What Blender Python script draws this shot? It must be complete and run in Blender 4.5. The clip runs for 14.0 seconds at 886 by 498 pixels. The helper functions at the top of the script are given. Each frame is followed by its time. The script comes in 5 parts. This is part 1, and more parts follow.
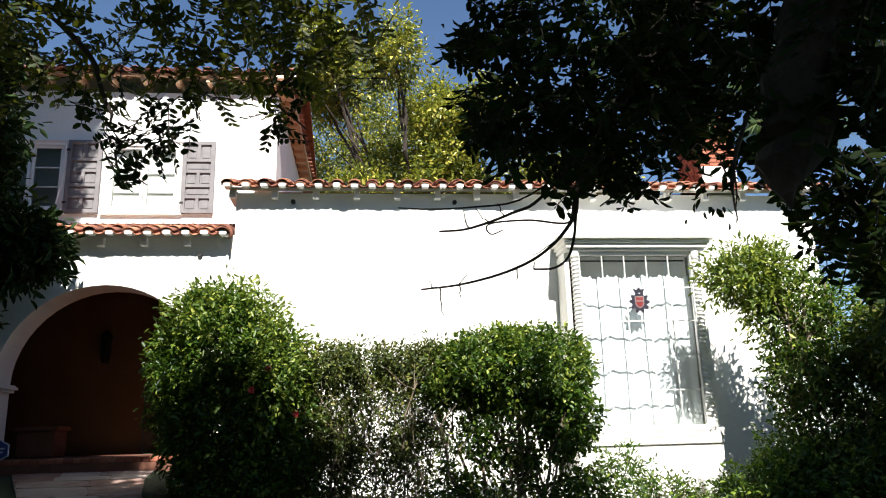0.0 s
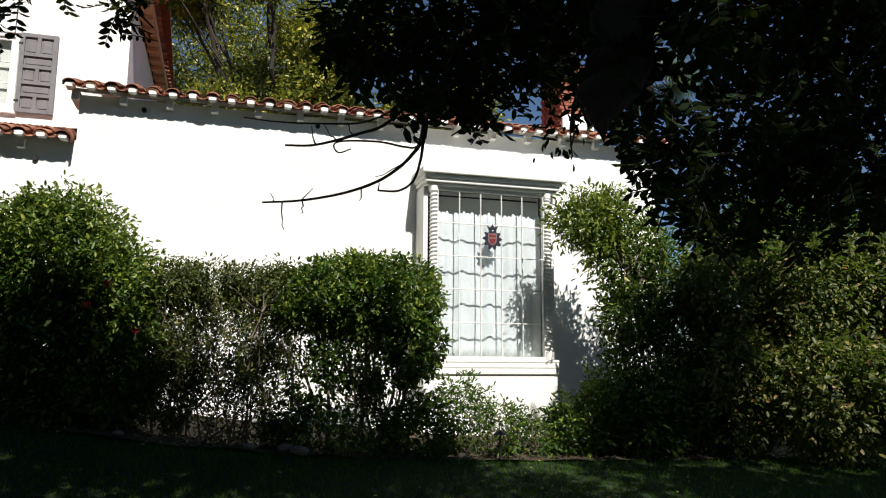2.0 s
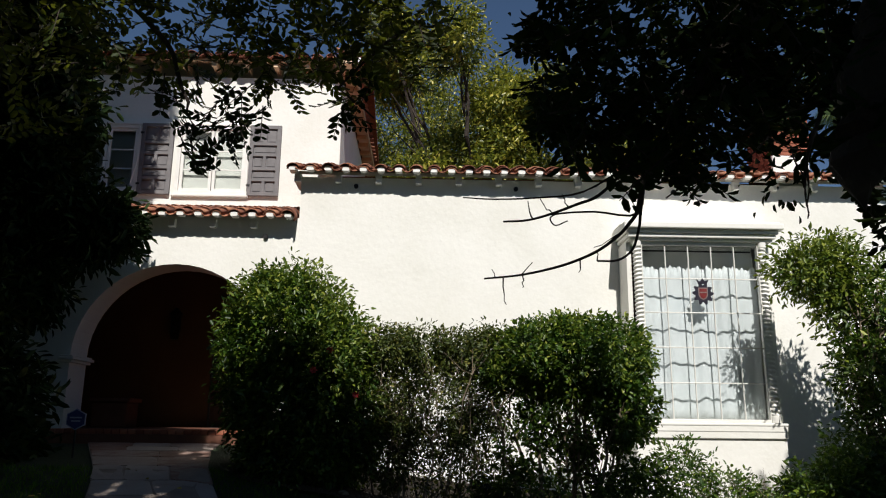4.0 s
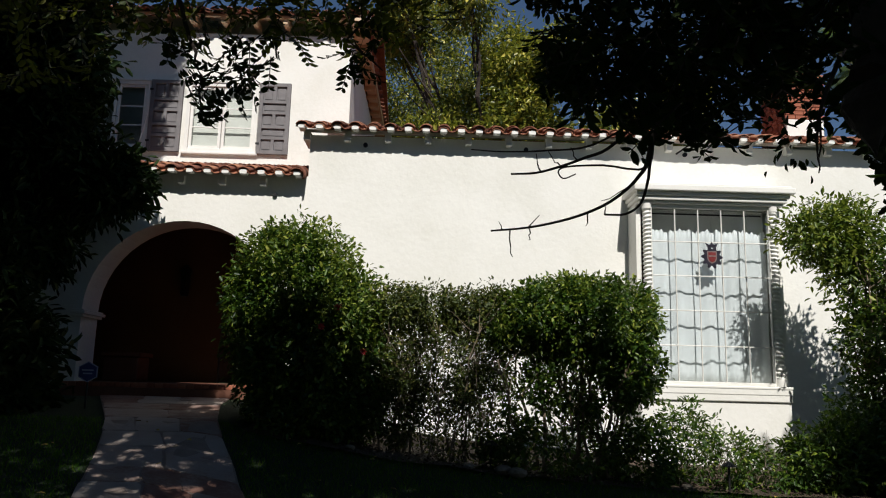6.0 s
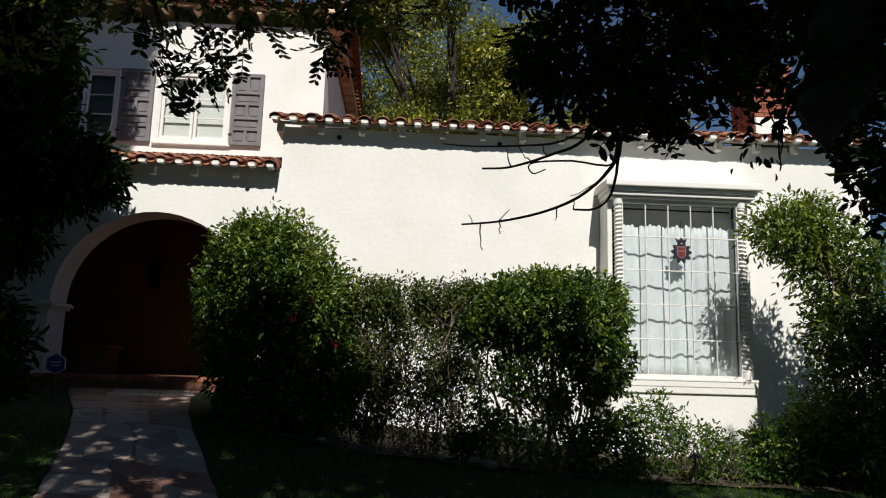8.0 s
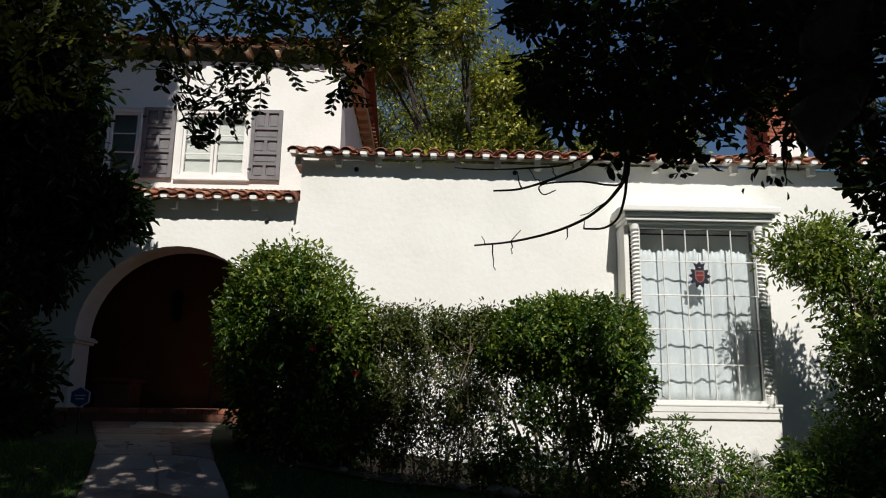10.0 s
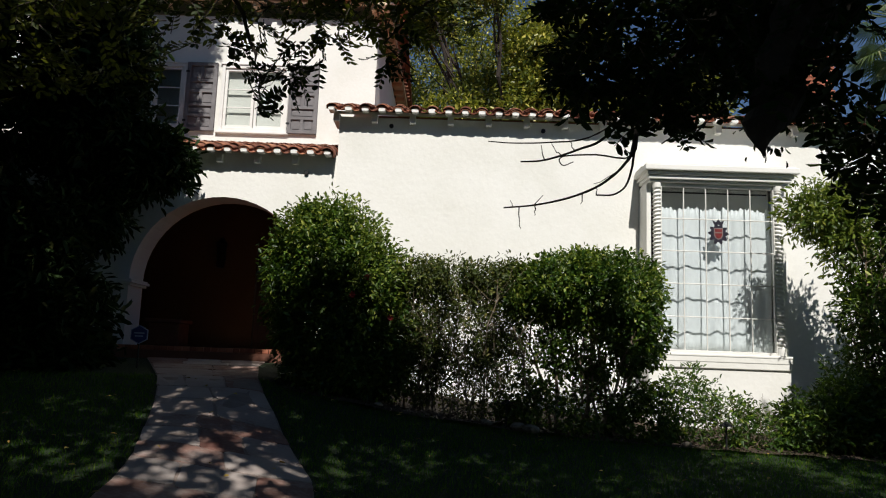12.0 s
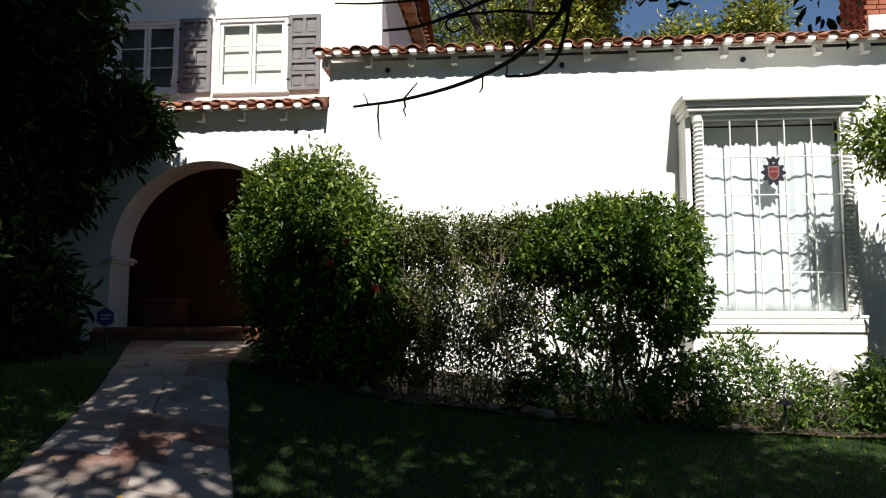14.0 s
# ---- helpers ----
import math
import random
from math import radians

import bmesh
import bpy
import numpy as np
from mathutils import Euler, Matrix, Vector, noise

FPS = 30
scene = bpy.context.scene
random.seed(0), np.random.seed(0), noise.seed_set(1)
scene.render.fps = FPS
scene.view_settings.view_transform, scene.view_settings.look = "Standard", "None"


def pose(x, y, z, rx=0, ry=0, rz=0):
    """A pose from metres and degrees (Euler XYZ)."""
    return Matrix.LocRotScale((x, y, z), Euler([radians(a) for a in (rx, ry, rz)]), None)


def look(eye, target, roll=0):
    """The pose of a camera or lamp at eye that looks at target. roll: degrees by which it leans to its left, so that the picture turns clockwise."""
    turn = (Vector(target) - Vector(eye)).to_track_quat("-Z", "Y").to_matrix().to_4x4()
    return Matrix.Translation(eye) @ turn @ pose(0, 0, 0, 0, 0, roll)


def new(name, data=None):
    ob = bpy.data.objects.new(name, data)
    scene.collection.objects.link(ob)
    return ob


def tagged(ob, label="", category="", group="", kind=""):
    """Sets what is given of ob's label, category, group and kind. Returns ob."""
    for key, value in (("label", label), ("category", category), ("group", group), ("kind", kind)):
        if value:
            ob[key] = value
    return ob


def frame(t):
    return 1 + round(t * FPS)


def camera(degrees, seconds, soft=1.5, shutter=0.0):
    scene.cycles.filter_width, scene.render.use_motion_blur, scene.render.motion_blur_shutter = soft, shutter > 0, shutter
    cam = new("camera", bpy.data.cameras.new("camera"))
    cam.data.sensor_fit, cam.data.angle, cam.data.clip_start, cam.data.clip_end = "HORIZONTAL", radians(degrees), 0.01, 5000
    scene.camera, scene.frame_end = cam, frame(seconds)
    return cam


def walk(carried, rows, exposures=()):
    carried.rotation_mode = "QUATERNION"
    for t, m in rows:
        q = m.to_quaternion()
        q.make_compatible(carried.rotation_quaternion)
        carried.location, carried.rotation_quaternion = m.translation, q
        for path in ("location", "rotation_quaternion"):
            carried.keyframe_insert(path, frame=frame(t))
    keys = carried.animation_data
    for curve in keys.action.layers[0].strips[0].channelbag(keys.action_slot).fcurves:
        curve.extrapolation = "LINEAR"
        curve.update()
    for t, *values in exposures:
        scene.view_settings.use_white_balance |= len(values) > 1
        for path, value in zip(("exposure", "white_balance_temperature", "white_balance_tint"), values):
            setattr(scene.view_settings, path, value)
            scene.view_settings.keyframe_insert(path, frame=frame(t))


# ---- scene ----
cam = camera(61.0, 14.0, soft=1.1)
PATH = [
    (0, (0.458, -1.57, 1.382), (0.663, 0.36, 1.865), -1.6),
    (0.5, (0.497, -1.575, 1.344), (0.945, 0.336, 1.728), -1.0),
    (1, (0.525, -1.6, 1.328), (1.017, 0.311, 1.652), -0.3),
    (1.5, (0.525, -1.612, 1.326), (1.019, 0.297, 1.662), -0.1),
    (2, (0.535, -1.603, 1.327), (1.097, 0.292, 1.631), 0.3),
    (2.5, (0.51, -1.609, 1.327), (1.078, 0.285, 1.629), -0.3),
    (3, (0.469, -1.604, 1.342), (0.777, 0.344, 1.67), -0.6),
    (3.5, (0.441, -1.606, 1.385), (0.566, 0.347, 1.798), 0.1),
    (3.7, (0.435, -1.615, 1.391), (0.498, 0.333, 1.84), 0.2),
    (6, (0.446, -1.604, 1.345), (0.473, 0.365, 1.694), 1.5),
    (6.5, (0.452, -1.592, 1.339), (0.487, 0.378, 1.684), 1.0),
    (7, (0.453, -1.619, 1.338), (0.512, 0.351, 1.675), 1.4),
    (7.5, (0.458, -1.634, 1.341), (0.539, 0.336, 1.674), 1.6),
    (9.8, (0.453, -1.655, 1.292), (0.569, 0.309, 1.65), 1.4),
    (10, (0.477, -1.698, 1.285), (0.521, 0.258, 1.7), 0.8),
    (10.5, (0.49, -1.821, 1.277), (0.163, 0.109, 1.689), 1.6),
    (11, (0.465, -2.009, 1.233), (0.183, -0.068, 1.627), 3.0),
    (11.5, (0.422, -2.283, 1.21), (0.399, -0.304, 1.503), 2.5),
    (12, (0.429, -2.31, 1.202), (0.404, -0.331, 1.488), 2.1),
    (12.5, (0.568, -2.054, 1.212), (0.505, -0.071, 1.469), 0.9),
    (13, (0.728, -1.69, 1.24), (0.616, 0.295, 1.465), 0.7),
    (13.5, (0.881, -1.279, 1.268), (0.708, 0.703, 1.476), 0.5),
    (14, (1.135, -0.851, 1.302), (0.948, 1.131, 1.497), 0.1),
]
EXPOSURES = [(0, 1.4), (0.5, 0.88), (1.0, 0.6), (2.0, 0.45), (3.0, 0.28), (3.7, 0.15), (6.0, 0.0), (7.5, 0.05), (10.0, 0.0), (11.0, 0.05), (12.0, 0.05), (12.7, 0.2), (13.3, 0.5), (14.0, 0.65)]
walk(cam, [(t, look(eye, target, roll)) for t, eye, target, roll in PATH], EXPOSURES)

# ---- light ----
SUN = Vector((0.12, -1.0, 1.12)).normalized()
world = bpy.data.worlds.new("world")
scene.world = world
world.use_nodes = True
wn = world.node_tree.nodes
sky = wn.new("ShaderNodeTexSky")
sky.sky_type = "NISHITA"
sky.sun_disc = False
sky.sun_elevation = math.asin(SUN.z)
sky.sun_rotation = math.atan2(SUN.x, SUN.y)
sky.air_density, sky.dust_density, sky.ozone_density = 1.0, 0.0, 5.0
wn["Background"].inputs["Strength"].default_value = 0.052
world.node_tree.links.new(sky.outputs[0], wn["Background"].inputs["Color"])
sun_data = bpy.data.lights.new("sun", "SUN")
sun_data.energy, sun_data.angle, sun_data.color = 5.0, radians(0.6), (1.0, 0.96, 0.9)
sun = new("sun", sun_data)
sun.matrix_world = look(SUN * 40, (0, 0, 0))


# ---- materials ----
def nodes_of(name):
    m = bpy.data.materials.new(name)
    m.use_nodes = True
    t = m.node_tree
    return m, t.nodes, t.links, t.nodes["Principled BSDF"]


def ramp(n, l, source, stops):
    r = n.new("ShaderNodeValToRGB")
    while len(r.color_ramp.elements) < len(stops):
        r.color_ramp.elements.new(0.5)
    for e, (p, c) in zip(r.color_ramp.elements, stops):
        e.position, e.color = p, (*c, 1)
    l.new(source, r.inputs[0])
    return r.outputs[0]


def surface(name, stops, rough=0.8, scale=6.0, fine=60.0, bump=0.3, bump_scale=40.0, random_by=None, metal=0.0, depth=0.01):
    """Noise-varied colour at two scales with fine relief."""
    m, n, l, b = nodes_of(name)
    tc = n.new("ShaderNodeTexCoord")
    a, c = n.new("ShaderNodeTexNoise"), n.new("ShaderNodeTexNoise")
    a.inputs["Scale"].default_value, c.inputs["Scale"].default_value = scale, fine
    a.inputs["Detail"].default_value = 5
    l.new(tc.outputs["Object"], a.inputs["Vector"]), l.new(tc.outputs["Object"], c.inputs["Vector"])
    mix = n.new("ShaderNodeMath")
    mix.operation = "MULTIPLY_ADD"
    mix.inputs[1].default_value = 0.35
    l.new(c.outputs[0], mix.inputs[0]), l.new(a.outputs[0], mix.inputs[2])
    out = mix.outputs[0]
    shift = n.new("ShaderNodeMath")
    shift.operation = "SUBTRACT"
    shift.inputs[1].default_value = 0.175
    l.new(out, shift.inputs[0])
    out = shift.outputs[0]
    if random_by:
        r = n.new("ShaderNodeObjectInfo" if random_by == "object" else "ShaderNodeNewGeometry")
        add = n.new("ShaderNodeMath")
        add.operation = "MULTIPLY_ADD"
        add.inputs[1].default_value = 0.7
        sub = n.new("ShaderNodeMath")
        sub.operation = "SUBTRACT"
        sub.inputs[1].default_value = 0.35
        l.new(r.outputs["Random" if random_by == "object" else "Random Per Island"], add.inputs[0])
        l.new(out, add.inputs[2]), l.new(add.outputs[0], sub.inputs[0])
        out = sub.outputs[0]
    l.new(ramp(n, l, out, stops), b.inputs["Base Color"])
    b.inputs["Roughness"].default_value, b.inputs["Metallic"].default_value = rough, metal
    if bump:
        d, e = n.new("ShaderNodeTexNoise"), n.new("ShaderNodeBump")
        d.inputs["Scale"].default_value, d.inputs["Detail"].default_value = bump_scale, 6
        e.inputs["Strength"].default_value, e.inputs["Distance"].default_value = bump, depth
        l.new(tc.outputs["Object"], d.inputs["Vector"])
        l.new(d.outputs[0], e.inputs["Height"]), l.new(e.outputs[0], b.inputs["Normal"])
    return m


def leaf_material(name, stops, gloss=0.45, through_share=0.3, glow=(0.25, 0.4, 0.04), shine=0.4):
    m, n, l, b = nodes_of(name)
    g = n.new("ShaderNodeNewGeometry")
    col = ramp(n, l, g.outputs["Random Per Island"], stops)
    l.new(col, b.inputs["Base Color"])
    b.inputs["Roughness"].default_value = gloss
    b.inputs["Specular IOR Level"].default_value = shine
    t, mix = n.new("ShaderNodeBsdfTranslucent"), n.new("ShaderNodeMixShader")
    t.inputs["Color"].default_value = (*glow, 1)
    mix.inputs[0].default_value = through_share
    l.new(b.outputs[0], mix.inputs[1]), l.new(t.outputs[0], mix.inputs[2])
    l.new(mix.outputs[0], n["Material Output"].inputs["Surface"])
    return m


def glass_material(name, tint=(0.9, 0.93, 0.93)):
    m, n, l, b = nodes_of(name)
    t, g, f, mix = (n.new("ShaderNode" + k) for k in ("BsdfTransparent", "BsdfGlossy", "Fresnel", "MixShader"))
    t.inputs["Color"].default_value = (*tint, 1)
    g.inputs["Roughness"].default_value = 0.02
    f.inputs["IOR"].default_value = 1.5
    l.new(f.outputs[0], mix.inputs[0]), l.new(t.outputs[0], mix.inputs[1]), l.new(g.outputs[0], mix.inputs[2])
    l.new(mix.outputs[0], n["Material Output"].inputs["Surface"])
    return m


def stained(m, tint):
    """Lets part of the light pass, tinted, as coloured glass does."""
    n, l = m.node_tree.nodes, m.node_tree.links
    t, mix = n.new("ShaderNodeBsdfTransparent"), n.new("ShaderNodeMixShader")
    t.inputs["Color"].default_value = (*tint, 1)
    mix.inputs[0].default_value = 0.4
    l.new(n["Principled BSDF"].outputs[0], mix.inputs[1]), l.new(t.outputs[0], mix.inputs[2])
    l.new(mix.outputs[0], n["Material Output"].inputs["Surface"])
    return m


STUCCO = surface("white_stucco", [(0.2, (0.74, 0.73, 0.67)), (0.55, (0.81, 0.80, 0.755)), (0.9, (0.85, 0.84, 0.80))], 0.9, 1.3, 22, 0.3, 14, depth=0.015)
# tan tone lowered so the walls inside the porch read as shaded
PORCH_STUCCO = surface("shade_darkened_tan_stucco", [(0.2, (0.11, 0.06, 0.03)), (0.8, (0.16, 0.092, 0.046))], 0.9, 1.5, 25, 0.5, 18, depth=0.02)
WHITE_PAINT = surface("white_paint", [(0.2, (0.7, 0.69, 0.65)), (0.7, (0.82, 0.81, 0.78))], 0.5, 3, 40, 0.15, 30)
SASH_PAINT = surface("cream_sash_paint", [(0.2, (0.66, 0.65, 0.6)), (0.8, (0.78, 0.77, 0.73))], 0.45, 4, 50, 0.1, 60)
SHUTTER_PAINT = surface("grey_brown_shutter_paint", [(0.15, (0.12, 0.112, 0.114)), (0.6, (0.185, 0.175, 0.18)), (0.95, (0.26, 0.225, 0.205))], 0.65, 5, 70, 0.3, 60)
TILE_CLAY = surface("clay_roof_tile", [(0.0, (0.075, 0.03, 0.02)), (0.35, (0.2, 0.07, 0.04)), (0.65, (0.31, 0.12, 0.066)), (1.0, (0.42, 0.21, 0.12))], 0.85, 9, 60, 0.35, 50, "object")
TILE_CLAY_FAR = surface("clay_roof_tile_rows", [(0.0, (0.12, 0.04, 0.025)), (0.5, (0.3, 0.1, 0.055)), (1.0, (0.45, 0.2, 0.11))], 0.85, 9, 60, 0.35, 50, "island")
SOFFIT = surface("tan_soffit_wood", [(0.2, (0.48, 0.3, 0.17)), (0.8, (0.64, 0.44, 0.27))], 0.75, 5, 60, 0.3, 30)
CREAM_SOFFIT = surface("cream_soffit_wood", [(0.2, (0.58, 0.42, 0.27)), (0.8, (0.72, 0.55, 0.38))], 0.7, 5, 60, 0.3, 30)
BRICK_RED = surface("red_brick", [(0.0, (0.2, 0.06, 0.035)), (0.5, (0.33, 0.11, 0.06)), (1.0, (0.42, 0.17, 0.1))], 0.9, 12, 60, 0.5, 40, "object")
MORTAR = surface("mortar", [(0.2, (0.3, 0.27, 0.23)), (0.8, (0.42, 0.39, 0.34))], 0.95, 8, 60, 0.5, 50)
FLAG = surface("flagstone", [(0.0, (0.14, 0.055, 0.04)), (0.25, (0.2, 0.115, 0.09)), (0.45, (0.28, 0.22, 0.195)), (1.0, (0.34, 0.305, 0.28))], 0.85, 3.5, 30, 0.5, 25, "object")
PATH_BED = surface("path_bedding", [(0.2, (0.17, 0.13, 0.11)), (0.8, (0.26, 0.21, 0.18))], 0.95, 6, 50, 0.5, 40)
SOIL = surface("garden_soil", [(0.2, (0.03, 0.019, 0.012)), (0.6, (0.065, 0.042, 0.026)), (0.9, (0.12, 0.083, 0.052))], 0.95, 5, 45, 0.9, 22, depth=0.04)
# green set well below grass's own tone, carrying the lawn's shade
LAWN = surface("shade_darkened_lawn", [(0.2, (0.004, 0.011, 0.001)), (0.6, (0.009, 0.025, 0.002)), (0.9, (0.024, 0.036, 0.005))], 0.95, 1.6, 40, 0.9, 60, depth=0.03)
BARK = surface("grey_brown_bark", [(0.2, (0.02, 0.015, 0.012)), (0.6, (0.05, 0.038, 0.03)), (0.9, (0.1, 0.08, 0.062))], 0.95, 9, 50, 0.9, 30, depth=0.02)
PALE_BARK = surface("pale_stem_bark", [(0.2, (0.12, 0.09, 0.06)), (0.8, (0.28, 0.22, 0.16))], 0.9, 12, 60, 0.6, 40)
DARK_WOOD = surface("dark_door_wood", [(0.2, (0.05, 0.022, 0.012)), (0.8, (0.12, 0.055, 0.03))], 0.55, 5, 60, 0.3, 30)
BLACK_METAL = surface("black_iron", [(0.2, (0.015, 0.015, 0.016)), (0.8, (0.035, 0.035, 0.037))], 0.5, 8, 60, 0.2, 50, metal=0.6)
CURTAIN = surface("sheer_white_curtain", [(0.2, (0.6, 0.62, 0.64)), (0.8, (0.72, 0.735, 0.75))], 0.9, 3, 90, 0.1, 150)
BLIND = surface("pale_window_blind", [(0.2, (0.62, 0.61, 0.57)), (0.8, (0.72, 0.71, 0.67))], 0.8, 3, 80, 0.1, 90)
GLASS = glass_material("window_glass")
CREST_DARK = surface("dark_stained_glass", [(0.2, (0.012, 0.012, 0.02)), (0.8, (0.04, 0.035, 0.05))], 0.3, 20, 90, 0.2, 60)
CREST_RED = stained(surface("red_stained_glass", [(0.2, (0.25, 0.035, 0.04)), (0.8, (0.36, 0.08, 0.075))], 0.3, 20, 90, 0.2, 60), (0.75, 0.2, 0.2))
CREST_PALE = stained(surface("pale_stained_glass", [(0.2, (0.3, 0.2, 0.19)), (0.8, (0.42, 0.34, 0.33))], 0.3, 20, 90, 0.2, 60), (0.85, 0.65, 0.63))
SIGN_BLUE = surface("blue_sign_enamel", [(0.2, (0.006, 0.014, 0.11)), (0.8, (0.01, 0.024, 0.17))], 0.4, 6, 60, 0.05, 40)
# white of the sign dulled to blue-grey in place of real shade
SIGN_WHITE = surface("shade_greyed_white_sign_paint", [(0.2, (0.25, 0.3, 0.45)), (0.8, (0.34, 0.4, 0.55))], 0.4, 6, 60, 0.05, 40)
# clay tone darkened like the porch walls, shade put into the colour
TERRACOTTA = surface("terracotta_pot", [(0.2, (0.12, 0.045, 0.027)), (0.8, (0.19, 0.08, 0.048))], 0.85, 6, 60, 0.3, 40)
FLOWER_RED = surface("red_petals", [(0.2, (0.38, 0.015, 0.02)), (0.8, (0.55, 0.04, 0.04))], 0.6, 30, 90, 0.1, 80)
FALLEN = surface("fallen_leaf", [(0.0, (0.16, 0.08, 0.02)), (0.5, (0.4, 0.28, 0.05)), (1.0, (0.55, 0.46, 0.12))], 0.7, 20, 60, 0.1, 60, "island")
ROCK = surface("garden_rock", [(0.2, (0.09, 0.075, 0.055)), (0.8, (0.2, 0.17, 0.13))], 0.9, 9, 60, 0.7, 25)

HEDGE_LEAF = leaf_material("hedge_leaf", [(0.0, (0.01, 0.026, 0.004)), (0.5, (0.026, 0.062, 0.008)), (0.82, (0.07, 0.125, 0.014)), (1.0, (0.2, 0.25, 0.03))], 0.42, 0.18, (0.2, 0.34, 0.03), 0.3)
THIN_LEAF = leaf_material("thin_hedge_leaf", [(0.0, (0.018, 0.026, 0.007)), (0.5, (0.04, 0.062, 0.012)), (0.85, (0.095, 0.115, 0.022)), (1.0, (0.2, 0.17, 0.05))], 0.45, 0.15, (0.2, 0.24, 0.03), 0.3)
# brighter leaf colour for the sides of shrubs that the sun strikes
SUNLIT_LEAF = leaf_material("sunlit_shrub_leaf", [(0.0, (0.03, 0.06, 0.009)), (0.5, (0.075, 0.12, 0.015)), (0.85, (0.17, 0.205, 0.028)), (1.0, (0.3, 0.32, 0.055))], 0.4, 0.22, (0.35, 0.46, 0.05))
OLIVE_LEAF = leaf_material("olive_hedge_leaf", [(0.0, (0.028, 0.044, 0.009)), (0.5, (0.07, 0.09, 0.018)), (0.85, (0.15, 0.135, 0.03)), (0.94, (0.24, 0.22, 0.06)), (1.0, (0.19, 0.08, 0.03))], 0.5, 0.2)
# leaf green taken almost to black, with the backlit shade in the colour
CANOPY_LEAF = leaf_material("shade_dark_canopy_leaf", [(0.0, (0.008, 0.02, 0.005)), (0.85, (0.022, 0.042, 0.01)), (1.0, (0.05, 0.05, 0.014))], 0.7, 0.05, (0.12, 0.2, 0.02), 0.12)
# lighter copy of the canopy leaf, for foliage that should look lit
LIT_CANOPY_LEAF = leaf_material("lit_olive_canopy_leaf", [(0.0, (0.012, 0.024, 0.005)), (0.6, (0.03, 0.045, 0.009)), (1.0, (0.11, 0.11, 0.02))], 0.5, 0.22, (0.3, 0.34, 0.03), 0.25)
BACK_LEAF = leaf_material("yellow_green_leaf", [(0.0, (0.02, 0.03, 0.008)), (0.45, (0.06, 0.085, 0.013)), (0.7, (0.28, 0.265, 0.035)), (1.0, (0.55, 0.48, 0.1))], 0.33, 0.25, (0.4, 0.45, 0.05))
PALM_LEAF = leaf_material("palm_frond", [(0.0, (0.05, 0.08, 0.03)), (0.7, (0.12, 0.15, 0.06)), (1.0, (0.28, 0.25, 0.14))], 0.4, 0.15)
FAR_LEAF = leaf_material("far_tree_leaf", [(0.0, (0.03, 0.05, 0.025)), (1.0, (0.08, 0.11, 0.05))], 0.6, 0.1)
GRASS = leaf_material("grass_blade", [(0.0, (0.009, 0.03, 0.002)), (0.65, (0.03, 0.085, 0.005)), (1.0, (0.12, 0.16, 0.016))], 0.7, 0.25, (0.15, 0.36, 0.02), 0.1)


# ---- building helpers ----
def finish(name, bm, material, parent=None, label="", smooth=False):
    me = bpy.data.meshes.new(name)
    bm.to_mesh(me)
    bm.free()
    me.materials.append(material)
    if smooth:
        me.polygons.foreach_set("use_smooth", [True] * len(me.polygons))
    ob = new(name, me)
    ob.parent = parent
    if label:
        ob["label"] = label
    return ob


def part(name, bm, material, parent, label="", smooth=False):
    return finish(name, bm, material, parent, label, smooth)


def thing(name, label, category, group="", kind=""):
    return tagged(new(name), label, category, group, kind)


def box(bm, x0, x1, y0, y1, z0, z1, bevel=0.0):
    r = bmesh.ops.create_cube(bm, size=1.0)
    vs = r["verts"]
    for v in vs:
        v.co = ((x0 + x1) / 2 + v.co.x * (x1 - x0), (y0 + y1) / 2 + v.co.y * (y1 - y0), (z0 + z1) / 2 + v.co.z * (z1 - z0))
    if bevel:
        es = list({e for v in vs for e in v.link_edges})
        bmesh.ops.bevel(bm, geom=es, offset=bevel, segments=2, affect="EDGES", profile=0.5)
    return bm


def boxed(*a, bevel=0.0):
    return box(bmesh.new(), *a, bevel=bevel)


def prism(bm, outline, y0, y1):
    """A plate from an outline in x, z, from y0 to y1."""
    f = [bm.verts.new((x, y0, z)) for x, z in outline]
    g = [bm.verts.new((x, y1, z)) for x, z in outline]
    bm.faces.new(f), bm.faces.new(g[::-1])
    k = len(f)
    for i in range(k):
        bm.faces.new((f[i], g[i], g[(i + 1) % k], f[(i + 1) % k]))
    return bm


def tube(bm, pts, r0, r1, sides=7):
    """A tapered limb along points."""
    pts = [Vector(p) for p in pts]
    rings, k = [], len(pts)
    for i, p in enumerate(pts):
        d = (pts[min(i + 1, k - 1)] - pts[max(i - 1, 0)]).normalized()
        u = d.orthogonal().normalized()
        w = d.cross(u)
        r = r0 + (r1 - r0) * i / (k - 1)
        rings.append([bm.verts.new(p + (u * math.cos(a) + w * math.sin(a)) * r) for a in [2 * math.pi * s / sides for s in range(sides)]])
    for a, b in zip(rings, rings[1:]):
        best = min(range(sides), key=lambda s: (a[0].co - b[s].co).length)
        b[:] = b[best:] + b[:best]
        for s in range(sides):
            bm.faces.new((a[s], a[(s + 1) % sides], b[(s + 1) % sides], b[s]))
    bm.faces.new(rings[0][::-1]), bm.faces.new(rings[-1])
    return bm


def bend(a, b, sag=0.0, wob=0.0, n=6, rnd=random):
    """Points from a to b with sag at the middle and a little wander."""
    a, b = Vector(a), Vector(b)
    out = []
    for i in range(n + 1):
        s = i / n
        p = a.lerp(b, s)
        p.z -= sag * 4 * s * (1 - s)
        if 0 < i < n:
            p += Vector((rnd.uniform(-wob, wob), rnd.uniform(-wob, wob), rnd.uniform(-wob, wob)))
        out.append(p)
    return out


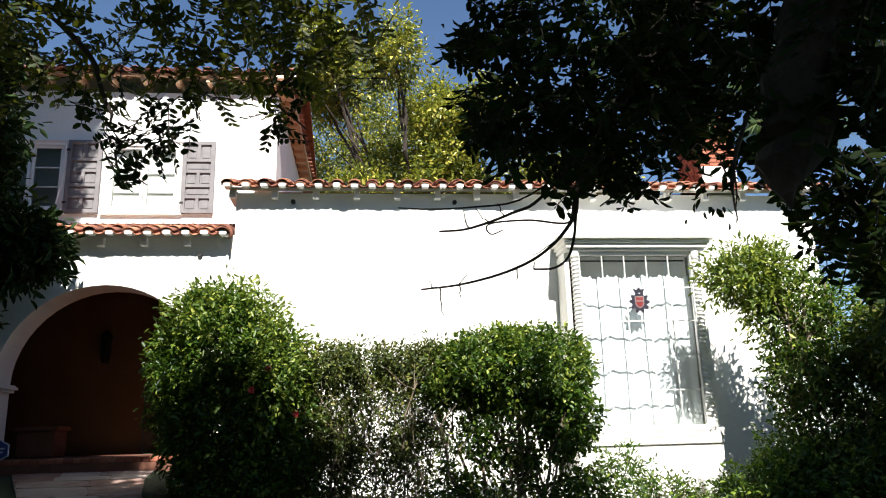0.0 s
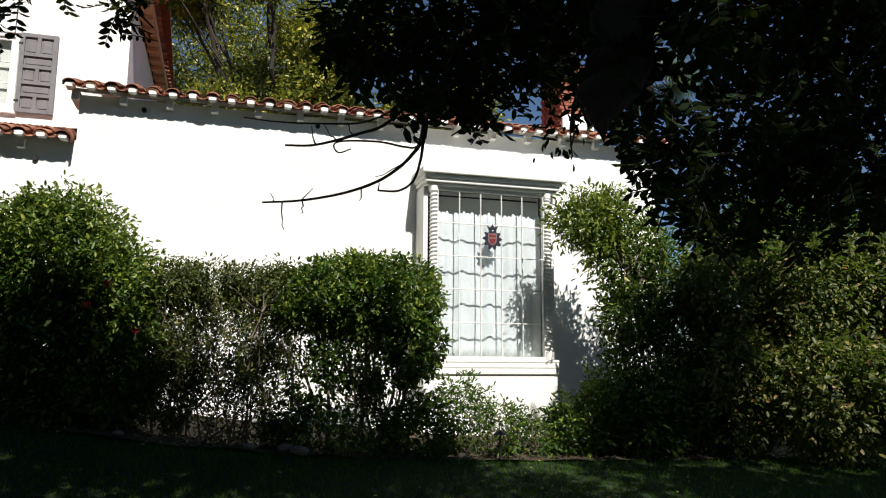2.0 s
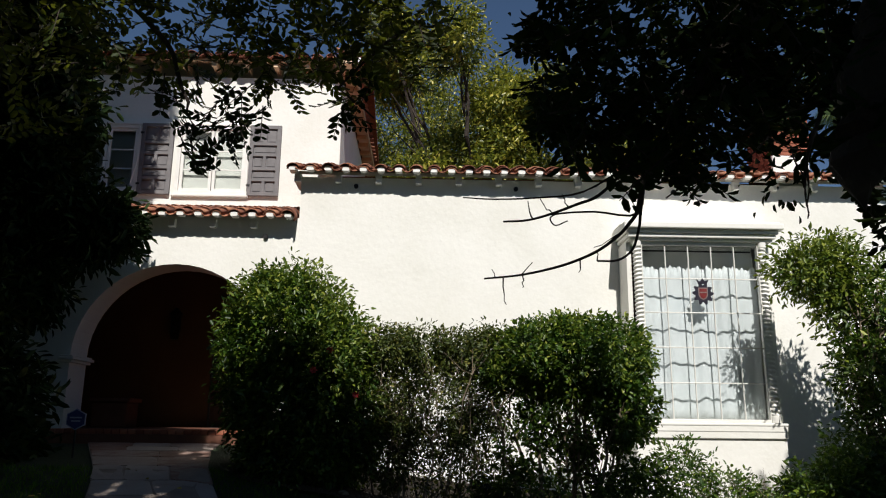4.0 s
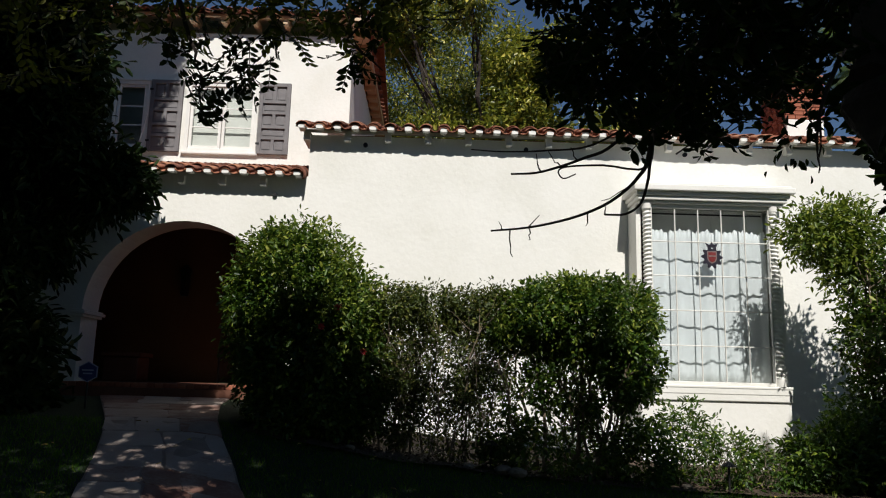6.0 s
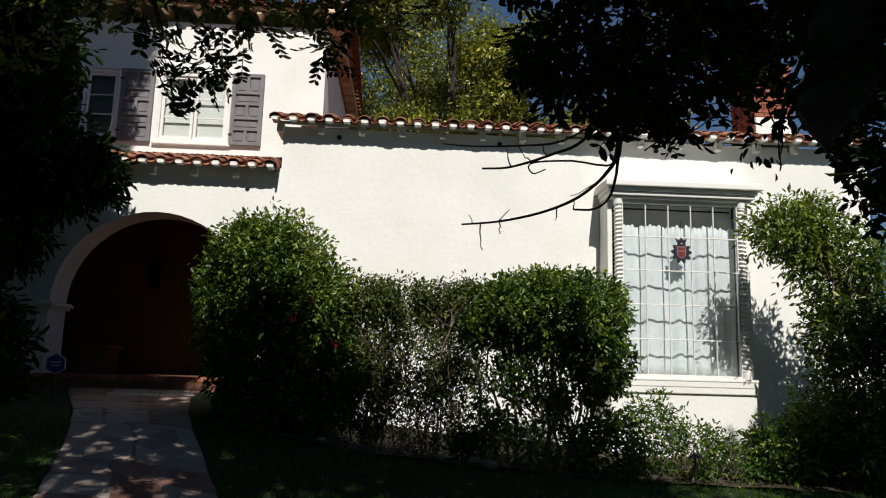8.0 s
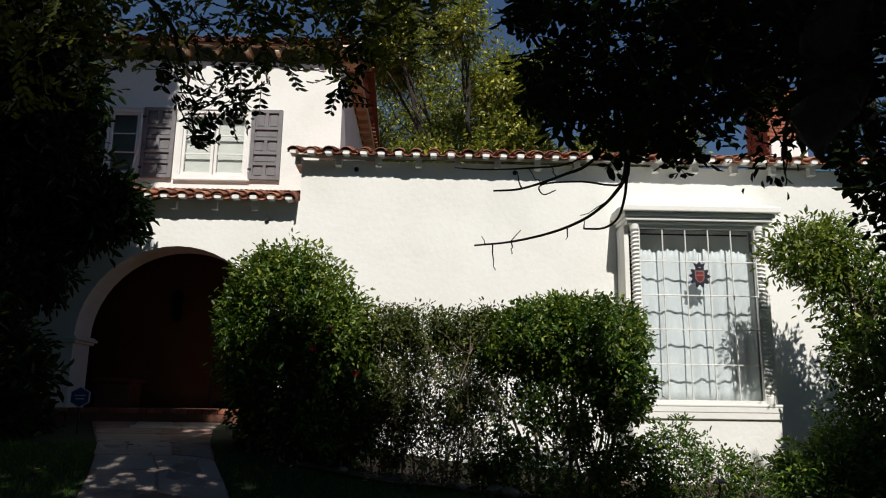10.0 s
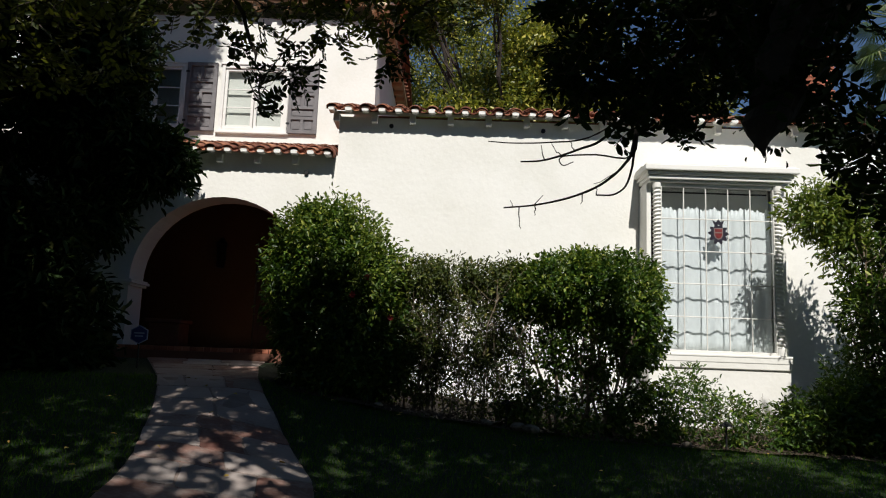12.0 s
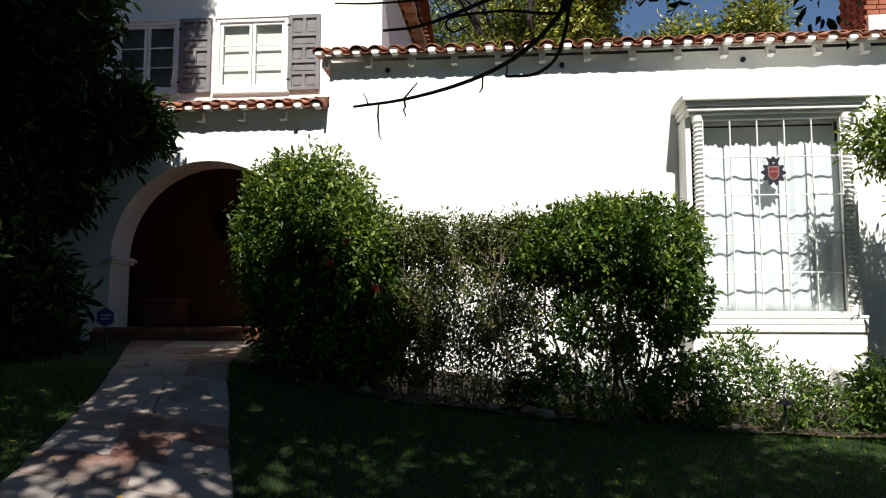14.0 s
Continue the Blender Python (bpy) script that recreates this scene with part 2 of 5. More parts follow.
def mesh_from(name, verts, faces, material, parent=None, label="", smooth=False):
    """A mesh object from arrays of corners and same-sided faces."""
    me = bpy.data.meshes.new(name)
    k = faces.shape[1]
    me.vertices.add(len(verts))
    me.vertices.foreach_set("co", verts.astype(np.float32).ravel())
    me.loops.add(faces.size)
    me.loops.foreach_set("vertex_index", faces.astype(np.int32).ravel())
    me.polygons.add(len(faces))
    me.polygons.foreach_set("loop_start", (np.arange(len(faces)) * k).astype(np.int32))
    if smooth:
        me.polygons.foreach_set("use_smooth", [True] * len(faces))
    me.update(calc_edges=True)
    me.validate()
    me.materials.append(material)
    ob = new(name, me)
    ob.parent = parent
    if label:
        ob["label"] = label
    return ob


def unit(a):
    return a / np.maximum(np.linalg.norm(a, axis=-1, keepdims=True), 1e-6)


def leaves(name, centres, along, normal, length, width, material, parent, label="", fold=0.25):
    """Many folded six-cornered leaves; length and width are per leaf."""
    n = len(centres)
    along = unit(along)
    side = unit(np.cross(normal, along))
    up = np.cross(along, side)
    ln, wd = length[:, None], width[:, None]
    base = centres
    tip = centres + along * ln - up * ln * 0.12
    q = []
    for s in (1, -1):
        for f, w in ((0.3, 0.85), (0.72, 0.75)):
            q.append(centres + along * ln * f + side * wd * 0.5 * w * s + up * wd * fold * 0.5)
    v = np.stack([base, q[0], q[1], tip, q[3], q[2]], axis=1).reshape(-1, 3)
    i = np.arange(n)[:, None] * 6
    f = np.concatenate([i + np.array([[0, 3, 2, 1]]), i + np.array([[0, 5, 4, 3]])])
    return mesh_from(name, v, f, material, parent, label)


def crown(name, rng, blobs, clumps, per, clump_r, leaf_len, material, parent, label="", shell=0.55, droop=0.2, aspect=0.5, floor=None, uneven=0.09):
    """Leaf clumps through a union of ellipsoids: blobs of (x, y, z, rx, ry, rz, weight)."""
    b = np.array(blobs, dtype=float)
    pick = rng.choice(len(b), clumps, p=b[:, 6] / b[:, 6].sum())
    d = unit(rng.normal(size=(clumps, 3)))
    r = shell + (1 - shell) * rng.random(clumps) ** 0.7
    r *= 1 + uneven * np.clip(rng.normal(size=clumps), -2, 1.6)
    c = b[pick, :3] + d * r[:, None] * b[pick, 3:6]
    cc = np.repeat(c, per, axis=0)
    dd = np.repeat(d, per, axis=0)
    k = len(cc)
    off = np.clip(rng.normal(size=(k, 3)), -1.5, 1.5) * clump_r * np.repeat(rng.uniform(0.6, 1.3, clumps), per)[:, None]
    p = cc + off
    keep = np.ones(k, bool) if floor is None else p[:, 2] > floor
    p, dd, off = p[keep], dd[keep], off[keep]
    k = len(p)
    along = unit(unit(off) * 0.6 + dd * 0.4 + rng.normal(size=(k, 3)) * 0.55 - np.array([0, 0, droop]))
    nor = unit(dd * 0.5 + np.array([0, 0, 0.7]) + rng.normal(size=(k, 3)) * 0.55)
    ln = leaf_len * rng.uniform(0.6, 1.25, k)
    return leaves(name, p, along, nor, ln, ln * aspect * rng.uniform(0.8, 1.2, k), material, parent, label)


# ---- ground ----
PY = [-30, -6, -2, 1, 2, 3, 4, 5.4, 6.65, 8.2, 9.3, 12, 40, 90]
PZ = [-0.8, -0.55, -0.35, -0.08, 0.06, 0.2, 0.37, 0.6, 0.83, 0.97, 1.04, 1.1, 1.0, 1.0]


def ground_z(x, y):
    """Height of the lawn, which climbs to the porch and falls away along the wing."""
    x, y = np.asarray(x, float), np.asarray(y, float)
    z = np.interp(y, PY, PZ)
    w = np.clip((y + 1) / 7.7, 0, 1.15)
    right = np.clip(x + 1.85, 0, None)
    return z - 0.72 * (1 - np.exp(-right / 2.9)) * w


def path_side(y, left):
    ys = [-3, 0, 1.5, 2.9, 3.8, 4.9, 5.6, 6.65, 8.2, 9.3]
    if left:
        return np.interp(y, ys, [-5.6, -3.2, -2.2, -1.9, -2.05, -2.38, -2.6, -2.98, -3.7, -4.2])
    return np.interp(y, ys, [-3.6, -1.2, -0.6, -0.42, -0.6, -1.08, -1.33, -1.8, -2.2, -2.35])


def grid_surface(name, xs, ys, material, lift=0.0, bumpy=0.0, mask=None):
    X, Y = np.meshgrid(xs, ys)
    Z = ground_z(X, Y) + lift
    if bumpy:
        Z = Z + np.random.default_rng(5).normal(size=Z.shape) * bumpy
    v = np.stack([X, Y, Z], -1).reshape(-1, 3)
    nx = len(xs)
    i = (np.arange(len(ys) - 1)[:, None] * nx + np.arange(nx - 1)[None]).ravel()
    f = np.stack([i, i + 1, i + nx + 1, i + nx], 1)
    return mesh_from(name, v, f, material, smooth=True)


gx = np.concatenate([np.linspace(-400, -14, 12), np.arange(-12, 14, 0.35), np.linspace(16, 400, 12)])
gy = np.concatenate([np.linspace(-300, -10, 10), np.arange(-8, 12, 0.3), np.linspace(14, 900, 14)])
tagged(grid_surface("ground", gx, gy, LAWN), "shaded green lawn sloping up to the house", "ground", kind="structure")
bx = np.arange(-1.55, 12.0, 0.25)
by = np.arange(6.75, 9.6, 0.19)
tagged(grid_surface("planting_bed", bx, by, SOIL, 0.03, 0.012), "bare brown soil bed under the hedge", "soil", kind="structure")

# ---- walls ----
WING_L, WING_R, WING_Y = -1.46, 7.6, 9.4
TOWER_R, TOWER_Y, PORCH_Y = -1.26, 12.44, 9.45


def wall(name, bm, label, material=STUCCO):
    return tagged(finish(name, bm, material), label, "wall", kind="structure")


def pierced(x0, x1, z0, z1, y0, y1, holes):
    """One wall mesh with rectangular openings (xa, xb, za, zb)."""
    xs = sorted({x0, x1, *(h[0] for h in holes), *(h[1] for h in holes)})
    zs = sorted({z0, z1, *(h[2] for h in holes), *(h[3] for h in holes)})
    bm = bmesh.new()
    grid = {(i, k, s): bm.verts.new((x, (y0, y1)[s], z)) for i, x in enumerate(xs) for k, z in enumerate(zs) for s in (0, 1)}

    def solid(i, k):
        if not (0 <= i < len(xs) - 1 and 0 <= k < len(zs) - 1):
            return False
        cx, cz = (xs[i] + xs[i + 1]) / 2, (zs[k] + zs[k + 1]) / 2
        return not any(h[0] < cx < h[1] and h[2] < cz < h[3] for h in holes)

    for i in range(len(xs) - 1):
        for k in range(len(zs) - 1):
            if not solid(i, k):
                continue
            a, b, c, d = (i, k), (i + 1, k), (i + 1, k + 1), (i, k + 1)
            bm.faces.new([grid[(*q, 0)] for q in (a, b, c, d)])
            bm.faces.new([grid[(*q, 1)] for q in (d, c, b, a)])
            for (p, q), (ni, nk) in (((a, b), (i, k - 1)), ((b, c), (i + 1, k)), ((c, d), (i, k + 1)), ((d, a), (i - 1, k))):
                if not solid(ni, nk):
                    bm.faces.new((grid[(*q, 0)], grid[(*p, 0)], grid[(*p, 1)], grid[(*q, 1)]))
    return bm


bm = pierced(WING_L, WING_R, -0.6, 5.0, WING_Y, 9.65, [(3.5, 5.31, 1.35, 3.98)])
wall("wall_wing_front", bm, "sunlit white stucco wall of the single-storey wing")
bm = boxed(WING_L, WING_L + 0.25, 9.652, 15.6, -0.6, 5.0)
box(bm, WING_R - 0.25, WING_R, 9.652, 15.6, -0.6, 5.0)
box(bm, WING_L + 0.252, WING_R - 0.252, 15.35, 15.6, -0.6, 5.0)
wall("wall_wing_sides", bm, "white stucco side and back walls of the wing")

# porch front with its arch
AX, AZ, AR = -3.25, 2.25, 1.4
arc = [(AX + AR * math.cos(a), AZ + (AR - 0.03) * math.sin(a)) for a in np.linspace(0, math.pi, 25)]
bm = bmesh.new()
for (xa, za), (xb, zb) in zip(arc, arc[1:]):
    prism(bm, [(xb, zb), (xa, za), (xa, 4.36), (xb, 4.36)], PORCH_Y, 10.0)
bmesh.ops.remove_doubles(bm, verts=bm.verts, dist=1e-4)
box(bm, -9.0, AX - AR, PORCH_Y, 10.0, 0.2, 4.36)
box(bm, AX + AR, WING_L - 0.002, PORCH_Y, 10.0, 0.2, 4.36)
wall("wall_porch_front", bm, "white stucco porch wall pierced by a round arch")
for sx, x in ((1, AX - AR), (-1, AX + AR)):
    bm = bmesh.new()
    for k, (o, za, zb) in enumerate(((0.05, 2.15, 2.19), (0.085, 2.192, 2.235), (0.06, 2.237, 2.26))):
        box(bm, min(x - sx * 0.12, x + sx * o), max(x - sx * 0.12, x + sx * o), PORCH_Y - o, 10.0 + o, za, zb, bevel=0.008)
    tagged(finish("trim_arch_impost", bm, STUCCO), "moulded white impost at the spring of the arch", "moulding", "arch imposts", "structure")
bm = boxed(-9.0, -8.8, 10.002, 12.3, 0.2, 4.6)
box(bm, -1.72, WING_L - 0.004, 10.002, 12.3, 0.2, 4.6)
wall("wall_porch_sides", bm, "tan stucco side walls inside the porch, darkened to stand in for shade", PORCH_STUCCO)
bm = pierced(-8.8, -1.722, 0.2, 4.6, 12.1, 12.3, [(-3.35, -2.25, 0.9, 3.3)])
wall("wall_porch_back", bm, "tan stucco back wall of the porch, darkened to stand in for shade", PORCH_STUCCO)
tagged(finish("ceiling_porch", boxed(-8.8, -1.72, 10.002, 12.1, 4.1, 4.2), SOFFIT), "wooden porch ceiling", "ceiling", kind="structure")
# floor of the porch with brick edge
tagged(finish("floor_porch", boxed(-8.8, -1.722, 9.62, 12.1, 0.5, 1.23), TERRACOTTA), "red tiled porch floor", "floor", kind="structure")
step = thing("porch_step", "red brick doorstep in front of the arch", "step")
part("bed", boxed(-4.75, -1.75, 9.18, 9.618, 0.6, 1.16), TERRACOTTA, step)
me = None
for i in range(27):
    x = -4.72 + i * 0.11
    if me is None:
        first = part("brick", boxed(-0.05, 0.05, -0.21, 0.21, 0, 0.065, bevel=0.006), BRICK_RED, step)
        me = first.data
        ob = first
    else:
        ob = new("brick", me)
        ob.parent = step
    ob.location = (x + 0.05, 9.4, 1.163)

# tower
bm = pierced(-9.5, TOWER_R, 4.2, 8.05, TOWER_Y, 12.7, [(-6.43, -5.14, 5.58, 7.0), (-4.42, -3.03, 5.58, 7.0)])
wall("wall_tower_front", bm, "white stucco upper storey wall, dappled by tree shade")
bm = boxed(TOWER_R - 0.25, TOWER_R - 0.002, 12.702, 19.0, 4.2, 8.05)
box(bm, -9.5, -9.25, 12.702, 19.0, 4.2, 8.05)
box(bm, -9.248, TOWER_R - 0.252, 18.75, 19.0, 4.2, 8.05)
wall("wall_tower_sides", bm, "white stucco side walls of the upper storey")

# ---- roofs ----
PITCH = 0.268


def barrel(bm, r0, r1, length, thick, up, segs=7):
    """One half-barrel tile from y=0 to y=length, mouth r0 at y=0."""
    rings = []
    for y, r in ((0.0, r0), (length, r1)):
        for rr in (r, r - thick):
            rings.append([bm.verts.new((rr * math.cos(a), y, up * 0.72 * rr * math.sin(a))) for a in np.linspace(0.06, math.pi - 0.06, segs)])
    o0, i0, o1, i1 = rings
    for s in range(segs - 1):
        for q in ((o0[s], o0[s + 1], o1[s + 1], o1[s]), (i0[s + 1], i0[s], i1[s], i1[s + 1]), (o0[s + 1], o0[s], i0[s], i0[s + 1]), (o1[s], o1[s + 1], i1[s + 1], i1[s])):
            bm.faces.new(q)
    for s in (0, -1):
        bm.faces.new((o0[s], o1[s], i1[s], i0[s]))
    bmesh.ops.recalc_face_normals(bm, faces=bm.faces)
    return bm


def tile_data():
    out = []
    for up, r0, r1 in ((1, 0.098, 0.085), (-1, 0.085, 0.078)):
        bm = barrel(bmesh.new(), r0, r1, 0.46, 0.017, up)
        me = bpy.data.meshes.new("tile")
        bm.to_mesh(me)
        bm.free()
        me.materials.append(TILE_CLAY)
        me.polygons.foreach_set("use_smooth", [True] * len(me.polygons))
        out.append(me)
    return out


COVER, PAN = tile_data()


def roof(name, label, x0, x1, y0, z0, slope, run, rafter_x, eave_wall, front=True):
    """A tiled slope rising in +y from its eave; eave tiles are parts, upper rows one mesh."""
    rnd = random.Random(name)
    top = tagged(new(name), label, "roof", kind="structure")
    ang = math.atan(slope)
    turn = Matrix.Rotation(ang, 4, "X")
    n = int(round((x1 - x0) / PITCH))
    deck = bmesh.new()
    prism(deck, [(0, 0), (1, 0), (1, 1), (0, 1)], 0, 1)
    for v in deck.verts:
        s = v.co.y
        v.co = (x0 + 0.03 + v.co.x * (x1 - x0 - 0.06), y0 + 0.135 + s * (run - 0.1), z0 - 0.062 + s * run * slope + v.co.z * 0.05)
    part("roof_deck", deck, CREAM_SOFFIT if "tower" in name else WHITE_PAINT, top)
    plug = None
    for i in range(n + 1 if "tower" not in name else 0):
        if plug is None:
            bm = bmesh.new()
            prism(bm, [(-0.046, -0.034), (0.046, -0.034), (0.056, -0.01), (0.05, 0.022), (0.0, 0.036), (-0.05, 0.022), (-0.056, -0.01)], 0.012, 0.2)
            ob = part("mortar_plug", bm, WHITE_PAINT, top, "white mortar plug under the eave tile")
            plug = ob.data
        else:
            ob = new("mortar_plug", plug)
            ob.parent = top
        ob.location = (x0 + i * (x1 - x0) / n, y0, z0)
    for row in range(2):
        d = row * 0.36
        for i in range(n + 1):
            for me, dx, dz in ((COVER, 0.0, 0.0), (PAN, PITCH / 2, 0.012)):
                if me is PAN and i == n:
                    continue
                ob = new("tile", me)
                ob.parent = top
                ob.matrix_basis = Matrix.Translation((x0 + i * PITCH * (x1 - x0) / (n * PITCH) + dx + rnd.uniform(-0.008, 0.008), y0 + d * math.cos(ang) + rnd.uniform(-0.018, 0.012), z0 + d * slope * math.cos(ang) + dz + row * 0.02 + rnd.uniform(-0.006, 0.006))) @ turn @ Matrix.Rotation(rnd.uniform(-0.03, 0.03), 4, "Z") @ Matrix.Rotation(rnd.uniform(-0.04, 0.04), 4, "Y")
    if front:
        for i in range(n + 1):
            ob = new("tile", COVER)
            ob.parent = top
            ob.matrix_basis = Matrix.Translation((x0 + i * (x1 - x0) / n + rnd.uniform(-0.006, 0.006), y0 + 0.02 + rnd.uniform(-0.01, 0.01), z0 - 0.022)) @ turn @ Matrix.Diagonal((0.93, 1, 0.9, 1))
    rest = bmesh.new()
    rows = int((run - 0.75) / 0.36) + 1
    for row in range(2, 2 + rows):
        for i in range(n + 1):
            for up, dx, r in ((1, 0, 0.094), (-1, PITCH / 2, 0.084)):
                k = len(rest.verts)
                tmp = [(r * math.cos(a), 0.72 * r * up * math.sin(a)) for a in np.linspace(0, math.pi, 5)]
                ya, yb = y0 + row * 0.36 * math.cos(ang), y0 + (row * 0.36 + 0.42) * math.cos(ang)
                za, zb = z0 + row * 0.36 * math.sin(ang) + 0.02, z0 + (row * 0.36 + 0.42) * math.sin(ang)
                cx = x0 + i * (x1 - x0) / n + dx
                a = [rest.verts.new((cx + px, ya, za + pz)) for px, pz in tmp]
                b = [rest.verts.new((cx + px, yb, zb + pz)) for px, pz in tmp]
                for s in range(4):
                    rest.faces.new((a[s], a[s + 1], b[s + 1], b[s]))
    tagged(part("tile_rows", rest, TILE_CLAY_FAR, top), kind="stuff")
    tail = None
    for x in rafter_x:
        if tail is None:
            bm = bmesh.new()
            prof = [(0.115, -0.085), (0.136, -0.03), (0.136, 0.06), (0.6, 0.06), (0.6, -0.085)]
            f = [bm.verts.new((-0.048, y, z)) for y, z in prof]
            g = [bm.verts.new((0.048, y, z)) for y, z in prof]
            bm.faces.new(f[::-1]), bm.faces.new(g)
            for s in range(5):
                bm.faces.new((f[s], f[(s + 1) % 5], g[(s + 1) % 5], g[s]))
            bmesh.ops.bevel(bm, geom=list(bm.edges), offset=0.006, segments=1, affect="EDGES")
            ob = part("rafter_tail", bm, CREAM_SOFFIT if "tower" in name else WHITE_PAINT, top)
            tail = ob.data
        else:
            ob = new("rafter_tail", tail)
            ob.parent = top
        ob.location = (x, y0 + 0.03, z0 - 0.085)
    return top


RAFTERS = [-1.5 + 0.61 * i for i in range(15)]
wing_roof = roof("roof_wing", "weathered red clay barrel tile roof over the wing", -1.56, 7.72, 9.13, 5.06, 0.32, 3.35, RAFTERS, 9.4)
porch_roof = roof("roof_porch", "red clay barrel tile roof over the porch", -9.0, -1.6, 9.19, 4.345, 0.3, 3.2, [-2.13 - 0.61 * i for i in range(11)], 9.45)
# rake tile that closes the porch roof's end
for s in range(8):
    ob = new("tile", COVER)
    ob.parent = porch_roof
    ob.matrix_basis = Matrix.Translation((-1.57, 9.18 + s * 0.38, 4.335 + s * 0.114)) @ Matrix.Rotation(math.atan(0.3), 4, "X") @ Matrix.Rotation(radians(58), 4, "Y") @ Matrix.Diagonal((1.15, 1, 1.15, 1))
# back slope and vents
bm = bmesh.new()
prism(bm, [(-1.5, 0), (7.7, 0), (7.7, 0.08), (-1.5, 0.08)], 0, 1)
for v in bm.verts:
    v.co = (v.co.x, 12.5 + 3.4 * v.co.y, 5.96 - 1.0 * v.co.y + v.co.z)
part("back_slope", bm, TILE_CLAY_FAR, wing_roof)
for x in (-0.62, 1.82, 4.25):
    bm = tube(bmesh.new(), [(x, 9.365, 4.86), (x, 9.45, 4.86)], 0.035, 0.035, 12)
    tagged(finish("vent_hole", bm, BLACK_METAL), "small round dark vent under the eave", "vent", "eave vents")
bm = tube(bmesh.new(), [(-1.95, 9.41, 4.06), (-1.95, 9.5, 4.06)], 0.035, 0.035, 12)
tagged(finish("vent_hole", bm, BLACK_METAL), "small round dark vent under the porch eave", "vent", "eave vents")

tower_roof = roof("roof_tower", "red clay tile roof of the upper storey with tan soffit", -9.6, -0.94, 12.06, 8.36, 0.32, 3.6, [-1.35 - 0.61 * i for i in range(14)], TOWER_Y)
bm = bmesh.new()
prism(bm, [(-9.6, 0), (-0.9, 0), (-0.9, 0.08), (-9.6, 0.08)], 0, 1)
for v in bm.verts:
    v.co = (v.co.x, 15.6 + 3.8 * v.co.y, 9.5 - 1.2 * v.co.y + v.co.z)
part("back_slope", bm, TILE_CLAY_FAR, tower_roof)
# gable end boards and side overhang
bm = bmesh.new()
v = [bm.verts.new(p) for p in ((TOWER_R - 0.1, 12.45, 8.0), (TOWER_R - 0.1, 19.0, 8.0), (TOWER_R - 0.1, 15.7, 9.35))]
bm.faces.new(v)
bmesh.ops.solidify(bm, geom=list(bm.faces), thickness=0.1)
part("gable", bm, STUCCO, tower_roof)
part("side_soffit", boxed(TOWER_R, -1.0, 12.0, 19.2, 8.2, 8.26), CREAM_SOFFIT, tower_roof, "tan wooden soffit along the side eave")
part("side_fascia", boxed(-1.02, -0.99, 12.0, 19.2, 8.14, 8.3), SOFFIT, tower_roof)
for i in range(12):
    part("rafter_tail", boxed(TOWER_R - 0.02, -1.03, 12.5 + i * 0.55, 12.6 + i * 0.55, 8.09, 8.2, bevel=0.008), SOFFIT, tower_roof)
for i in range(24):
    ob = new("tile", COVER)
    ob.parent = tower_roof
    ob.matrix_basis = Matrix.Translation((-0.93, 12.0 + i * 0.268, 8.33)) @ Matrix.Rotation(radians(90), 4, "Z") @ Matrix.Rotation(0.3, 4, "X")
# white cap end at the corner
part("gutter_end", boxed(-1.1, -0.88, 12.03, 12.12, 8.25, 8.35, bevel=0.01), WHITE_PAINT, tower_roof)

# ---- chimney ----
ch = thing("chimney", "white stucco chimney with red brick top behind the wing's ridge", "chimney")
part("shaft", boxed(6.87, 7.56, 11.47, 11.56, 5.2, 6.27, bevel=0.015), STUCCO, ch)
part("core", boxed(6.89, 7.54, 11.57, 12.5, 5.2, 7.3), MORTAR, ch)
bme = None
for row in range(21):
    for i in range(4):
        off = 0.13 if row % 2 else 0.0
        for fx, loc, rz in ((0, (6.97 + i * 0.19 - off * 0.3, 11.55, 0), 0), (1, (6.875, 11.68 + i * 0.235 - off * 0.4, 0), 90)):
            if not fx and row < 8:
                continue
            if bme is None:
                ob = part("brick", boxed(-0.09, 0.09, -0.03, 0.03, 0, 0.068, bevel=0.006), BRICK_RED, ch)
                bme = ob.data
            else:
                ob = new("brick", bme)
                ob.parent = ch
            ob.matrix_basis = pose(loc[0], loc[1], 5.66 + row * 0.08, 0, 0, rz)


